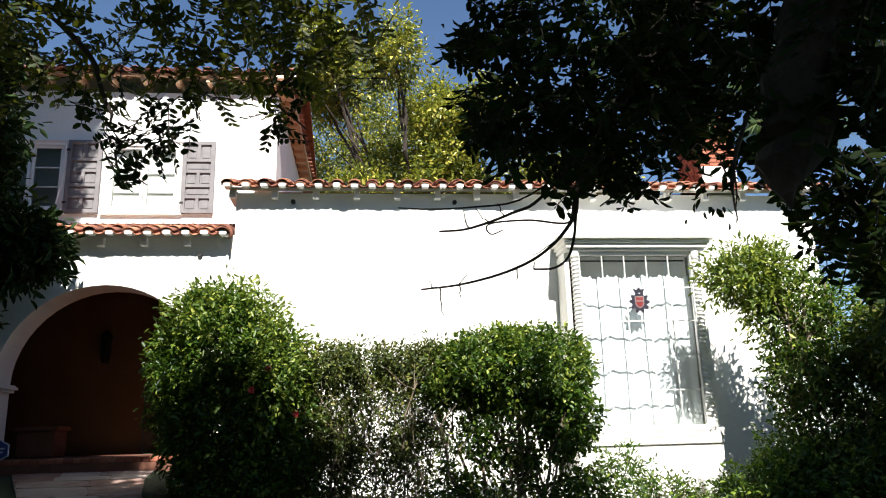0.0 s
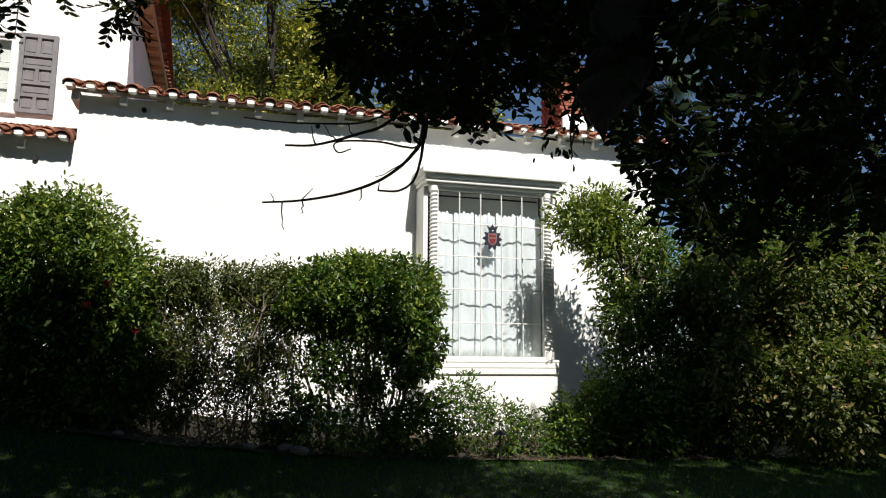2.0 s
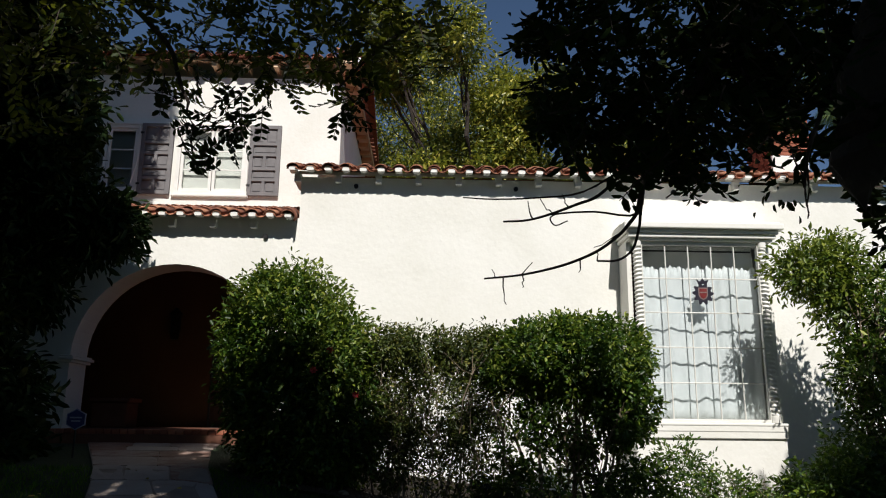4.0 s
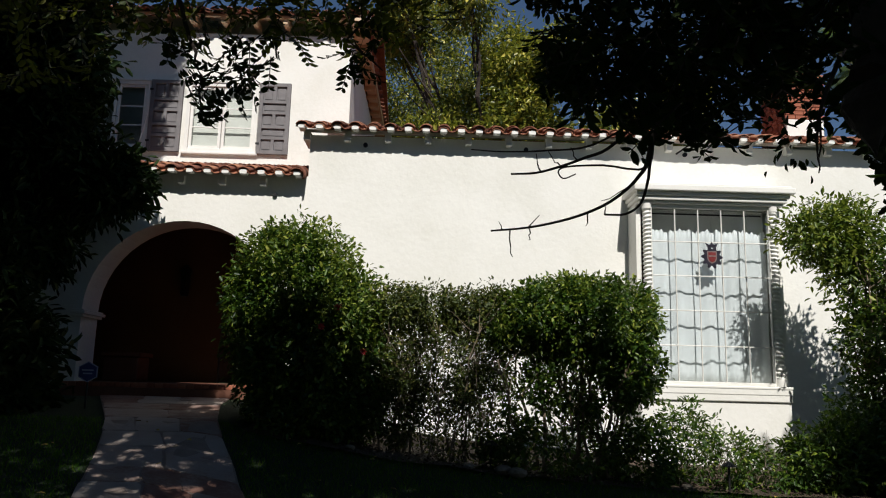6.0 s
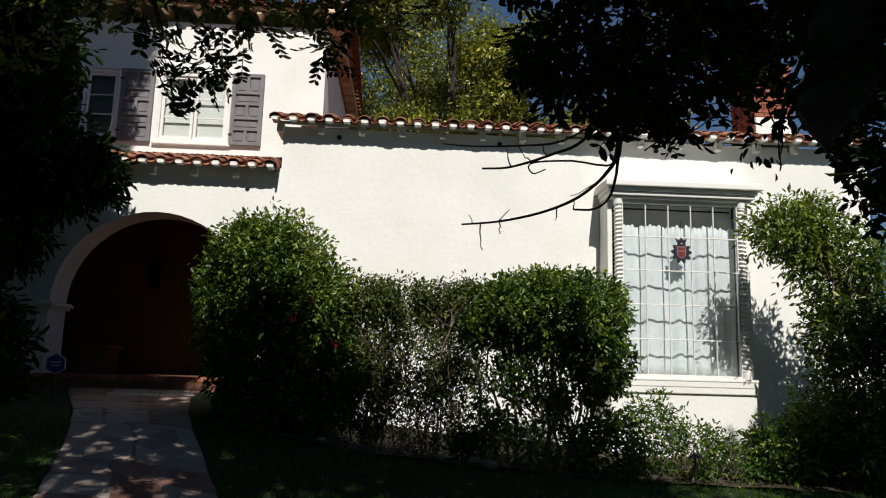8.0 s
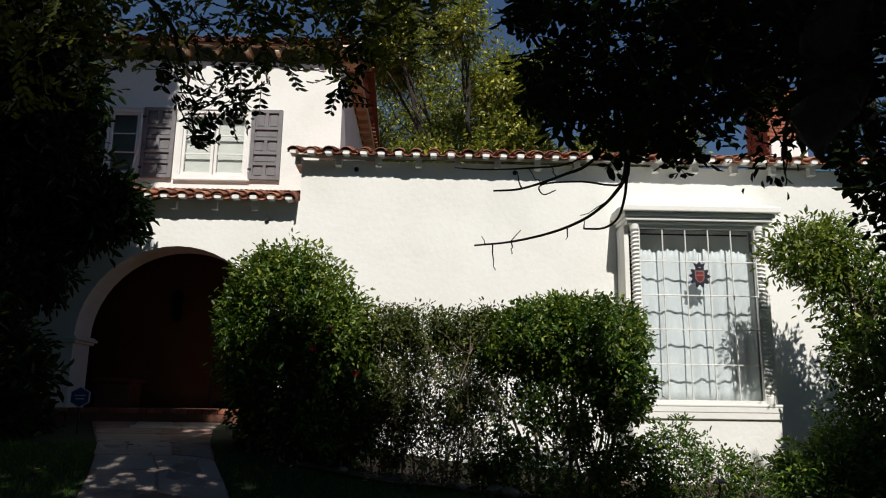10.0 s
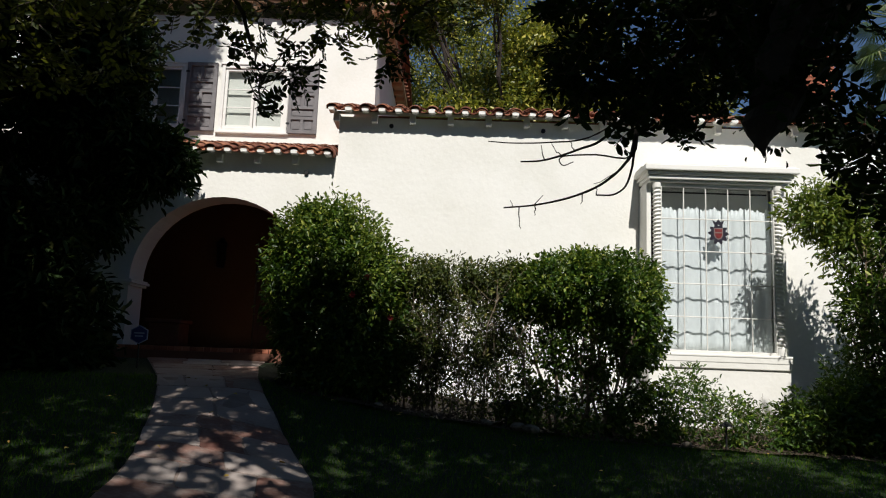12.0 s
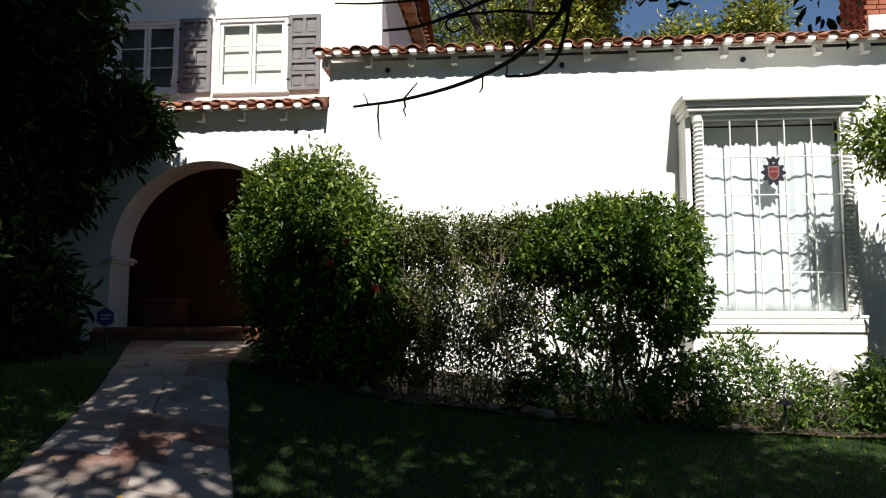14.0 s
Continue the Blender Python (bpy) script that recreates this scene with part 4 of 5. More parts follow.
shrub("low_bush", "dense dark green bush filling the gap before the tall hedge", "bush",
      [(6.4, 7.3, 0.8, 0.6, 0.5, 0.6, 1.2), (6.9, 7.3, 1.5, 0.5, 0.45, 0.7, 1.2), (7.0, 7.2, 0.7, 0.5, 0.45, 0.6, 1.2), (5.9, 7.2, 0.5, 0.5, 0.4, 0.4, 0.8)], 620, 22, 0.09, 0.08, HEDGE_LEAF, (6.6, 7.4), (0.5, 0.3), 1.6, 8, 0.015, 28)
climber = shrub("climbing_shrub", "tall bright green shrub growing beside the bay window", "shrub",
      [(6.1, 7.95, 2.7, 0.45, 0.4, 0.5, 0.7), (6.35, 7.95, 3.1, 0.45, 0.4, 0.5, 0.9), (6.15, 7.9, 2.0, 0.48, 0.45, 0.6, 1.9), (6.35, 7.8, 1.3, 0.6, 0.5, 0.6, 1.5), (6.6, 7.9, 2.5, 0.5, 0.45, 0.7, 1.4), (7.0, 7.9, 1.9, 0.5, 0.45, 0.7, 1.2), (5.8, 7.7, 0.9, 0.45, 0.45, 0.5, 0.9)],
      520, 22, 0.1, 0.085, HEDGE_LEAF, (6.2, 7.9), (0.5, 0.3), 3.5, 12, 0.03, 26, 0.45, 0.4)
# lit upper part of the climber, coloured brighter than its base
crown("sunlit_leaves", np.random.default_rng(29), [(5.5, 7.95, 3.4, 0.45, 0.35, 0.42, 1.7), (5.9, 7.95, 3.4, 0.45, 0.35, 0.42, 0.9), (5.8, 7.9, 2.9, 0.35, 0.35, 0.4, 0.6), (6.3, 7.8, 2.3, 0.55, 0.4, 0.6, 0.6)], 230, 20, 0.1, 0.095, SUNLIT_LEAF, climber, "bright green leaves coloured as sunlit", shell=0.45, aspect=0.42, uneven=0.14)
shrub("tall_hedge", "tall olive-green hedge with reddish new growth", "hedge",
      [(7.3, 7.2, 2.3, 0.7, 0.6, 0.7, 1), (7.2, 6.9, 1.1, 0.8, 0.6, 0.8, 1.1), (8.2, 6.6, 2.3, 0.85, 0.7, 0.8, 1.2), (8.0, 6.3, 1.0, 0.85, 0.7, 0.8, 1.2), (9.3, 6.2, 2.3, 0.85, 0.7, 0.9, 1.2), (9.2, 5.8, 1.0, 0.95, 0.7, 0.9, 1.2), (10.3, 5.8, 1.8, 1.0, 0.8, 1.2, 1.2)],
      2500, 22, 0.085, 0.09, OLIVE_LEAF, (8.8, 6.5), (1.6, 0.5), 2.4, 10, 0.03, 27, 0.5, 0.6)

# ---- trees behind the house ----
def tree(name, label, trunk_at, trunk_top, blobs, clumps, per, clump_r, leaf, material, seed, r0=0.25, bark=BARK, shell=0.35, aspect=0.5, parts=("trunk", "crown")):
    rng, rnd = np.random.default_rng(seed), random.Random(seed)
    t = thing(name, label, "tree")
    bm = tube(bmesh.new(), bend(trunk_at, trunk_top, 0, 0.12, 8, rnd), r0, r0 * 0.45, 9)
    for b in blobs:
        p = Vector(trunk_at).lerp(Vector(trunk_top), rnd.uniform(0.6, 1.0))
        q = Vector(b[:3])
        tube(bm, bend(p, q, 0, 0.15, 5, rnd), r0 * 0.4, r0 * 0.1, 6)
        for _ in range(7):
            a = p.lerp(q, rnd.uniform(0.5, 1))
            e = q + Vector((rnd.uniform(-1, 1) * b[3], rnd.uniform(-1, 1) * b[4], rnd.uniform(-0.8, 1) * b[5])) * 0.85
            tube(bm, bend(a, e, 0, 0.1, 4, rnd), r0 * 0.13, r0 * 0.03, 5)
    part("trunk", bm, bark, t)
    crown("crown", rng, blobs, clumps, per, clump_r, leaf, material, t, shell=shell, aspect=aspect)
    return t


def blobs_in(seed, n, x, y, z, r):
    g = np.random.default_rng(seed)
    return [(g.uniform(*x), g.uniform(*y), g.uniform(*z), *(g.uniform(*r) * k for k in (1, 1, 0.8)), 1.0) for _ in range(n)]


tree("back_tree", "yellow-green leafy tree rising behind the wing roof", (1.5, 20, 0.9), (1.8, 19.5, 8), blobs_in(31, 15, (-1, 4.5), (18, 21), (6.5, 12.5), (0.8, 1.4)), 1500, 26, 0.17, 0.15, BACK_LEAF, 31)
tree("back_tree", "green leafy tree with sky showing through behind the wing", (6, 23, 0.9), (6, 22, 8), blobs_in(32, 12, (3.5, 9.0), (21, 24), (6.5, 10.5), (0.8, 1.4)), 1000, 24, 0.22, 0.17, BACK_LEAF, 32)
tree("back_tree", "dense green tree beside the upper storey", (-0.2, 24, 0.9), (-0.2, 24, 9), blobs_in(33, 12, (-2, 3), (23, 25), (8, 15), (1.1, 1.8)), 800, 28, 0.26, 0.14, BACK_LEAF, 33)
tree("back_tree", "dark green tree beyond the end of the wing", (12, 22, 0.6), (12, 22, 8), blobs_in(34, 12, (8.5, 16), (22, 25), (4.5, 8.5), (1.0, 1.7)), 900, 20, 0.3, 0.2, HEDGE_LEAF, 34)
tree("far_pine", "distant rounded pine on the hillside", (18.5, 60, 0), (18.5, 60, 22), blobs_in(35, 12, (16.6, 20.6), (58, 62), (18, 24.3), (1.2, 2.0)), 900, 24, 0.4, 0.42, FAR_LEAF, 35, 0.4)
tree("side_tree", "broad dark green tree beyond the tall hedge", (13, 12, 0.3), (13, 12, 5), blobs_in(36, 14, (10, 17), (9, 14), (1.8, 4.2), (1.0, 1.6)), 1100, 22, 0.28, 0.18, HEDGE_LEAF, 36)

# palm
palm = thing("palm_tree", "tall fan palm with drooping fronds", "palm tree")
PX, PYY, PZZ = 14.2, 20.0, 12.0
part("trunk", tube(bmesh.new(), bend((PX, PYY, 0.4), (PX, PYY, PZZ), 0, 0.05, 8), 0.28, 0.2, 10), BARK, palm)
rnd = random.Random(41)
for k in range(46):
    a, el = rnd.uniform(0, 6.283), rnd.uniform(-1.15, 0.9)
    d = Vector((math.cos(a) * math.cos(el), math.sin(a) * math.cos(el), math.sin(el)))
    o = Vector((PX, PYY, PZZ + 0.2)) - Vector((0, 0, 0.02 * k if el < 0 else 0))
    hub = o + d * rnd.uniform(0.9, 1.4)
    bm = tube(bmesh.new(), [o, hub], 0.025, 0.015, 4)
    u = d.cross(Vector((0, 0, 1))).normalized()
    for s in range(26):
        b = (s / 25 - 0.5) * 3.6
        e = (d * math.cos(b) + u * math.sin(b)).normalized()
        w = e.cross(d.cross(u)).normalized() * 0.028
        mid = hub + e * 0.55
        tip = hub + e * rnd.uniform(0.85, 1.1) - Vector((0, 0, rnd.uniform(0.1, 0.35)))
        v = [bm.verts.new(q) for q in (hub, mid + w, tip, mid - w)]
        bm.faces.new(v)
    part("frond", bm, PALM_LEAF, palm)

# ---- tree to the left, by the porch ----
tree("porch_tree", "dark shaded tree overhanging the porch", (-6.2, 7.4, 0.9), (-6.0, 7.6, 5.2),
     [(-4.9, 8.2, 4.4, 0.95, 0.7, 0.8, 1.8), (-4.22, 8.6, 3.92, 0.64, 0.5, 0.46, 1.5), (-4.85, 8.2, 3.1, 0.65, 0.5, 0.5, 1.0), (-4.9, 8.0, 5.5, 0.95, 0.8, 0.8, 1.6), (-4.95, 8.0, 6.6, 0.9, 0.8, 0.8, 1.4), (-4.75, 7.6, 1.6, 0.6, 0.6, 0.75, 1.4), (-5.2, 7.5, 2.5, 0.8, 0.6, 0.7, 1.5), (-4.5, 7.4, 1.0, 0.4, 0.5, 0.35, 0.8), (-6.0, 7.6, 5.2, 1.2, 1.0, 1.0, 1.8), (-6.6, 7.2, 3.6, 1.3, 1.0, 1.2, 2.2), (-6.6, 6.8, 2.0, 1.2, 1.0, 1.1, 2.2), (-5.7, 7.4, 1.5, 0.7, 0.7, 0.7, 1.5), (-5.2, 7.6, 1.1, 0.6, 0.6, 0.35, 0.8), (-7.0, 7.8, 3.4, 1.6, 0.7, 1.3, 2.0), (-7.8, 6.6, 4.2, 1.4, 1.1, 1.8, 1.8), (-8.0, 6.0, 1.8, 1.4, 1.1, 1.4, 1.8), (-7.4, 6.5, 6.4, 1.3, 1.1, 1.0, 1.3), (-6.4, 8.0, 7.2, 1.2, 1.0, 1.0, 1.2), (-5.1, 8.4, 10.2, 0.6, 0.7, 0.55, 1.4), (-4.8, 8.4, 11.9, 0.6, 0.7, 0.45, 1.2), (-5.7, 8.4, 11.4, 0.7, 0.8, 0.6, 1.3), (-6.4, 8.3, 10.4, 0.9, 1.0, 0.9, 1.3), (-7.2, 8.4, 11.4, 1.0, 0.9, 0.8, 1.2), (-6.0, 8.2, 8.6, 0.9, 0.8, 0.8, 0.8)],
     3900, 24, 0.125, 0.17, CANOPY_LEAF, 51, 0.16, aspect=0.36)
# blobs from z 7 up are out of view, added to shade the porch
lawn_tree = tree("lawn_tree", "dark leafy tree at the shaded side of the lawn", (-6.8, 3.6, 0.3), (-6.0, 3.4, 3.4),
     [(-4.6, 3.4, 4.2, 0.9, 0.8, 0.7, 1.2), (-5.2, 3.3, 3.4, 0.9, 0.8, 0.9, 1.4), (-5.6, 3.2, 2.4, 0.8, 0.8, 0.8, 1.2), (-6.2, 3.0, 1.4, 0.9, 0.8, 0.9, 1.2), (-4.0, 3.6, 4.8, 0.8, 0.7, 0.5, 1.0), (-6.4, 3.2, 4.4, 1.0, 0.9, 1.0, 1.3), (-4.6, 5.0, 7.0, 0.9, 0.9, 0.7, 1.4), (-5.8, 5.2, 7.4, 1.0, 1.0, 0.8, 1.5), (-7.2, 5.0, 7.4, 1.1, 1.0, 0.8, 1.5), (-3.6, 4.4, 7.6, 0.8, 0.8, 0.6, 1.2), (-5.4, 4.2, 8.4, 1.2, 1.0, 0.7, 1.4), (-2.6, 3.6, 7.6, 0.8, 0.8, 0.5, 1.0), (-5.5, 4.0, 10.2, 1.2, 1.1, 0.9, 1.4), (-7.2, 4.4, 10.2, 1.2, 1.1, 0.9, 1.4), (-4.2, 6.5, 9.3, 0.9, 0.8, 0.6, 1.0)],
     3300, 24, 0.13, 0.098, LIT_CANOPY_LEAF, 52, 0.13, aspect=0.45)
# unseen extra crown that keeps sky light off the porch and left lawn
crown("added_shade_crown", np.random.default_rng(53), [(x, y, z, 1.3, 1.2, 1.0, 1.0) for x in (-12.0, -10.0, -8.0, -6.2) for y, z in ((0.5, 8.0), (3.0, 8.6), (5.5, 9.2))] + [(-5.0, 5.4, 8.2, 0.8, 0.9, 0.7, 0.8), (-4.6, 4.2, 7.6, 0.8, 0.9, 0.6, 0.8), (-6.0, 7.2, 8.4, 1.0, 0.9, 0.8, 1.0), (-7.6, 7.6, 8.2, 1.1, 0.9, 0.9, 1.0), (-9.5, 7.5, 8.0, 1.4, 1.0, 1.2, 1.0), (-11, 6.0, 5.0, 1.4, 1.4, 2.0, 1.2), (-11, 2.0, 4.0, 1.4, 1.6, 2.4, 1.2)],
      1700, 22, 0.28, 0.24, CANOPY_LEAF, lawn_tree, shell=0.1, aspect=0.6)

# ---- great tree over the camera ----
rnd = random.Random(61)
rng = np.random.default_rng(61)
great = thing("street_tree", "great dark tree whose leafy boughs hang over the lawn", "tree")
bm = tube(bmesh.new(), bend((4.3, -3.4, -0.7), (3.7, -3.0, 4.2), 0, 0.08, 8, rnd), 0.34, 0.22, 12)
part("trunk", bm, BARK, great)


def bough(points, r0, r1, twigs, n=10):
    """A main bough through points, with side twigs."""
    pts = []
    for a, b in zip(points, points[1:]):
        pts += bend(a, b, 0, 0.02, 4, rnd)[:-1]
    pts.append(Vector(points[-1]))
    bm = tube(bmesh.new(), pts, r0, r1, 8)
    for _ in range(twigs):
        p = pts[rnd.randint(1, len(pts) - 1)]
        q = p + Vector((rnd.uniform(-0.3, 0.3), rnd.uniform(-0.3, 0.3), rnd.uniform(0.05, 0.4)))
        tube(bm, bend(p, q, 0, 0.03, 4, rnd), r1 * 0.4, r1 * 0.15, 5)
    part("bough", bm, BARK, great)


bough([(3.7, -3.0, 4.0), (3.6, -0.6, 4.6), (3.0, 1.0, 3.7), (2.35, 1.5, 2.95)], 0.16, 0.05, 10)
bough([(3.7, -3.0, 4.2), (1.0, -2.0, 5.2), (-1.2, 0.8, 4.6), (-1.6, 2.0, 3.9)], 0.14, 0.03, 12)
bough([(3.0, 1.0, 3.7), (1.9, 1.3, 3.2), (1.45, 1.3, 2.65)], 0.05, 0.022, 6)
bough([(-1.2, 0.8, 4.6), (-3.4, 2.0, 4.4), (-4.4, 3.2, 4.3)], 0.06, 0.02, 10)
bough([(3.0, 1.0, 3.7), (4.2, 1.6, 3.2), (5.0, 2.0, 2.7)], 0.06, 0.02, 10)


def smooth_line(points, k=4):
    """A curve through the points, k steps to each stretch."""
    p = [Vector(q) for q in points]
    p = [2 * p[0] - p[1]] + p + [2 * p[-1] - p[-2]]
    out = []
    for a, b, c, d in zip(p, p[1:], p[2:], p[3:]):
        for i in range(k):
            t = i / k
            out.append(0.5 * (2 * b + (c - a) * t + (2 * a - 5 * b + 4 * c - d) * t * t + (3 * b - a - 3 * c + d) * t ** 3))
    return out + [p[-2]]


def twig(points, r0, r1, shoots):
    bm = tube(bmesh.new(), smooth_line(points), r0, r1, 6)
    for p, q in shoots:
        tube(bm, bend(p, q, 0.01, 0.006, 4, rnd), r1 * 1.1, r1 * 0.5, 4)
    part("bare_twig", bm, BARK, great, "bare dark twig")


def sprays(name, anchors, leaflet, per, length, label="", material=CANOPY_LEAF):
    """Drooping twigs set with two rows of oval leaflets."""
    P, A, N = [], [], []
    bm = bmesh.new()
    for x, y, z in anchors:
        d = Vector((rnd.uniform(-1, 1), rnd.uniform(-0.7, 0.7), rnd.uniform(-1.0, 0.35))).normalized()
        o = Vector((x, y, z)) - d * length * 0.5
        side = d.cross(Vector((0, 0, 1)))
        side = side.normalized() if side.length > 0.1 else Vector((1, 0, 0))
        side = Matrix.Rotation(rnd.uniform(-0.9, 0.9), 3, d) @ side
        ln = length * rnd.uniform(0.6, 1.2)
        tube(bm, [o, o + d * ln * 0.5 - Vector((0, 0, 0.01)), o + d * ln - Vector((0, 0, 0.03))], 0.004, 0.0015, 4)
        for k in range(per):
            s = (k // 2 + 1) / (per / 2 + 0.5)
            sg = 1 if k % 2 else -1
            P.append(o + d * ln * s - Vector((0, 0, 0.03 * s * s)))
            A.append(side * sg * 0.9 + d * 0.55 + Vector((rnd.uniform(-.25, .25), rnd.uniform(-.25, .25), rnd.uniform(-.35, .15))))
            nn = d.cross(side)
            N.append(nn + Vector((rnd.uniform(-.4, .4), rnd.uniform(-.4, .4), rnd.uniform(-.4, .4))))
    tagged(part(name + "_stalk", bm, BARK, great), kind="stuff")
    k = len(P)
    ln = leaflet * rng.uniform(0.7, 1.2, k)
    made = leaves(name, np.array([tuple(p) for p in P]), np.array([tuple(p) for p in A]), np.array([tuple(p) for p in N]), ln, ln * rng.uniform(0.45, 0.62, k), material, great, label, 0.12)
    tagged(made, kind="stuff")


def scatter(n, x, y, low, high):
    """Anchors between the lower and upper outline given as functions of x."""
    out = []
    while len(out) < n:
        px, py = rnd.uniform(*x), rnd.uniform(*y)
        a, b = np.interp(px, *low), np.interp(px, *high)
        out.append((px, py, a + (b - a) * rnd.random()))
    return out


def hang(n, x, y, low, high):
    """Anchors under a lower outline that climbs gently away from the trunk side."""
    out = []
    for px, py, pz in scatter(n, x, y, low, high):
        if 2.15 < px < 2.85 and pz > 2.62 and rnd.random() < 0.93:
            continue
        if px < 1.6 and pz > 2.75 and rnd.random() < 0.5:
            continue
        k = (py + 1.6) / 3.1
        out.append((0.45 + (px - 0.45) * k, py, 1.35 + (pz - 1.35) * k))
    return out


LOW_R = ([0.85, 1.0, 1.2, 1.45, 1.7, 1.85, 2.0, 2.15, 2.3, 2.45, 2.7, 3.1, 3.5, 3.7, 4.4], [2.85, 2.62, 2.5, 2.4, 2.4, 2.62, 2.66, 2.6, 2.45, 2.2, 1.95, 1.93, 1.9, 2.1, 2.05])
HIGH_R = ([0.85, 1.6, 4.4], [3.3, 3.5, 3.6])
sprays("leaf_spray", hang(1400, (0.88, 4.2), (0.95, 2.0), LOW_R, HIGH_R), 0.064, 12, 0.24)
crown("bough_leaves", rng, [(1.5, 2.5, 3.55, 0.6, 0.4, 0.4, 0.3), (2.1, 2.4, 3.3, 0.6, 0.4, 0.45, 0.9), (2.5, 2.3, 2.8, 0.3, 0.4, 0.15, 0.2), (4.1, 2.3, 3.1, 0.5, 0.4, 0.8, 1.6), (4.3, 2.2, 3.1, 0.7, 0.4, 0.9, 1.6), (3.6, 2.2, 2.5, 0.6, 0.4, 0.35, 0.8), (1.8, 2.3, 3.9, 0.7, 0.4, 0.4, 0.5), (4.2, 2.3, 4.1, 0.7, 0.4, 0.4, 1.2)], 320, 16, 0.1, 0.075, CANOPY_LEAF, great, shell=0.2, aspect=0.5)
# a heavy limb that droops close by, in leaf
bough([(3.6, -1.5, 4.4), (2.4, -0.6, 3.4), (1.64, -0.22, 2.65), (1.43, -0.17, 2.22), (1.352, -0.17, 1.96)], 0.1, 0.072, 0)
bm = bmesh.new()
rings = []
for z, cx, r in ((1.97, 1.354, 0.074), (1.935, 1.343, 0.075), (1.905, 1.348, 0.064), (1.875, 1.342, 0.04), (1.85, 1.336, 0.016), (1.83, 1.332, 0.004)):
    rings.append([bm.verts.new((cx + r * math.cos(a) * rnd.uniform(0.93, 1.05), -0.17 + r * math.sin(a), z + 0.02 * math.cos(a))) for a in np.linspace(0, 2 * math.pi, 13)[:-1]])
for a, b in zip(rings, rings[1:]):
    for k in range(12):
        bm.faces.new((a[k], b[k], b[(k + 1) % 12], a[(k + 1) % 12]))
bm.faces.new(rings[-1])
part("broken_stub", bm, BARK, great, "splintered end of a heavy dark limb")
bough([(1.5, -0.17, 2.38), (1.75, -0.05, 2.48), (2.1, 0.15, 2.56)], 0.02, 0.008, 4)
limb = [(1.37 + rnd.uniform(-0.13, 0.13) + (z - 1.85) * 0.25, -0.17 + rnd.uniform(-0.16, 0.18), z) for z in [rnd.uniform(1.99, 2.7) for _ in range(150)]]
sprays("leaf_spray", limb, 0.05, 10, 0.16)
LOW_L = ([-3.6, -2.4, -1.6, -1.2, -1.0, -0.5, -0.2, 0.3, 0.6], [2.7, 2.85, 3.0, 3.1, 3.2, 3.25, 3.25, 3.3, 3.4])
HIGH_L = ([-3.6, 0.6], [4.4, 3.9])
# left sprays take the lighter leaf copy as if light came through
sprays("leaf_spray", scatter(620, (-3.6, 0.55), (1.8, 2.7), LOW_L, HIGH_L), 0.06, 12, 0.28, material=LIT_CANOPY_LEAF)
# clusters that droop below the band of foliage
droop = []
for cx, cz, rx, rz, k in ((-0.6, 3.05, 0.2, 0.14, 13), (-0.62, 2.85, 0.2, 0.14, 13), (-0.66, 2.73, 0.12, 0.06, 5), (-0.82, 2.9, 0.05, 0.15, 4), (-0.03, 3.02, 0.1, 0.07, 4), (0.1, 3.05, 0.07, 0.12, 4), (-1.05, 3.1, 0.15, 0.1, 6)):
    droop += [(cx + rnd.uniform(-rx, rx), 2.2 + rnd.uniform(-0.12, 0.12), cz + rnd.uniform(-rz, rz)) for _ in range(k)]
sprays("leaf_spray", droop, 0.055, 10, 0.2)
bough([(-1.6, 2.0, 3.9), (-1.0, 2.2, 3.4), (-0.85, 2.2, 3.05), (-0.8, 2.2, 2.75)], 0.02, 0.005, 5)
bough([(0.3, 2.2, 3.5), (-0.05, 2.2, 3.15), (0.15, 2.2, 2.98)], 0.012, 0.004, 3)

# high crown out of view, added to shade the lawn and the camera
high = [(x, y, z, 1.5, 1.4, 0.9, 1.0) for x, y, z in ((-7, -3, 6.4), (-7, 0, 6.6), (-5, -5, 6.2), (-4.5, -2, 6.4), (-4.2, 0.8, 6.8), (-2, -6, 6.2), (-1.8, -3.4, 6.2), (0.8, -6.4, 6.2), (1.0, -4.0, 6.2), (1.0, -1.6, 6.4), (3.4, -6, 6.2), (3.6, -3.6, 6.4), (3.6, -1.2, 6.6), (6, -5, 6.2), (6.2, -2.4, 6.4), (6.4, 0, 6.6), (8.4, -3.5, 6.2), (8.6, -0.8, 6.4), (-0.2, 0.4, 7.2), (2.2, 0.4, 7.2), (-6, 1.6, 7.2), (-8.5, 1.5, 6.8))]
# skirt, sides and tall layers, unseen, added only to block sky light
high += [(x, y, z, 1.6, 1.2, 1.4, 1.2) for x in (-9, -6, -3, 0, 3, 6, 9) for y, z in ((-8.2, 4.6), (-8.8, 2.2))]
high += [(x, y, z, 1.2, 1.4, 1.4, 1.0) for x in (-10.5, 10.5) for y, z in ((-6, 3.4), (-3, 3.8), (-0.5, 4.2))]
high += [(x, y, z, 1.5, 1.4, 1.2, 1.0) for x in (-10, -7.6, -5.4) for y, z in ((-4, 9), (-1, 10), (2, 11.2), (2, 8.6))]
high += [(x, y, z, 1.7, 1.3, 1.2, 1.0) for x in (-8, -4.6, -1.4, 1.8, 5, 8.2) for y, z in ((-7.6, 7.0), (-6, 9.4))]
# unseen blobs set where their shade lands on lawn, bushes and porch
high += [(x, 2.2 + 0.3 * (i % 2), 5.4 + 0.25 * (i % 3) + (0.7 if x < -1.5 else 0), 1.0, 0.8, 0.5, 0.5) for i, x in enumerate((-3.6, -2.2, -0.8, 0.6))]
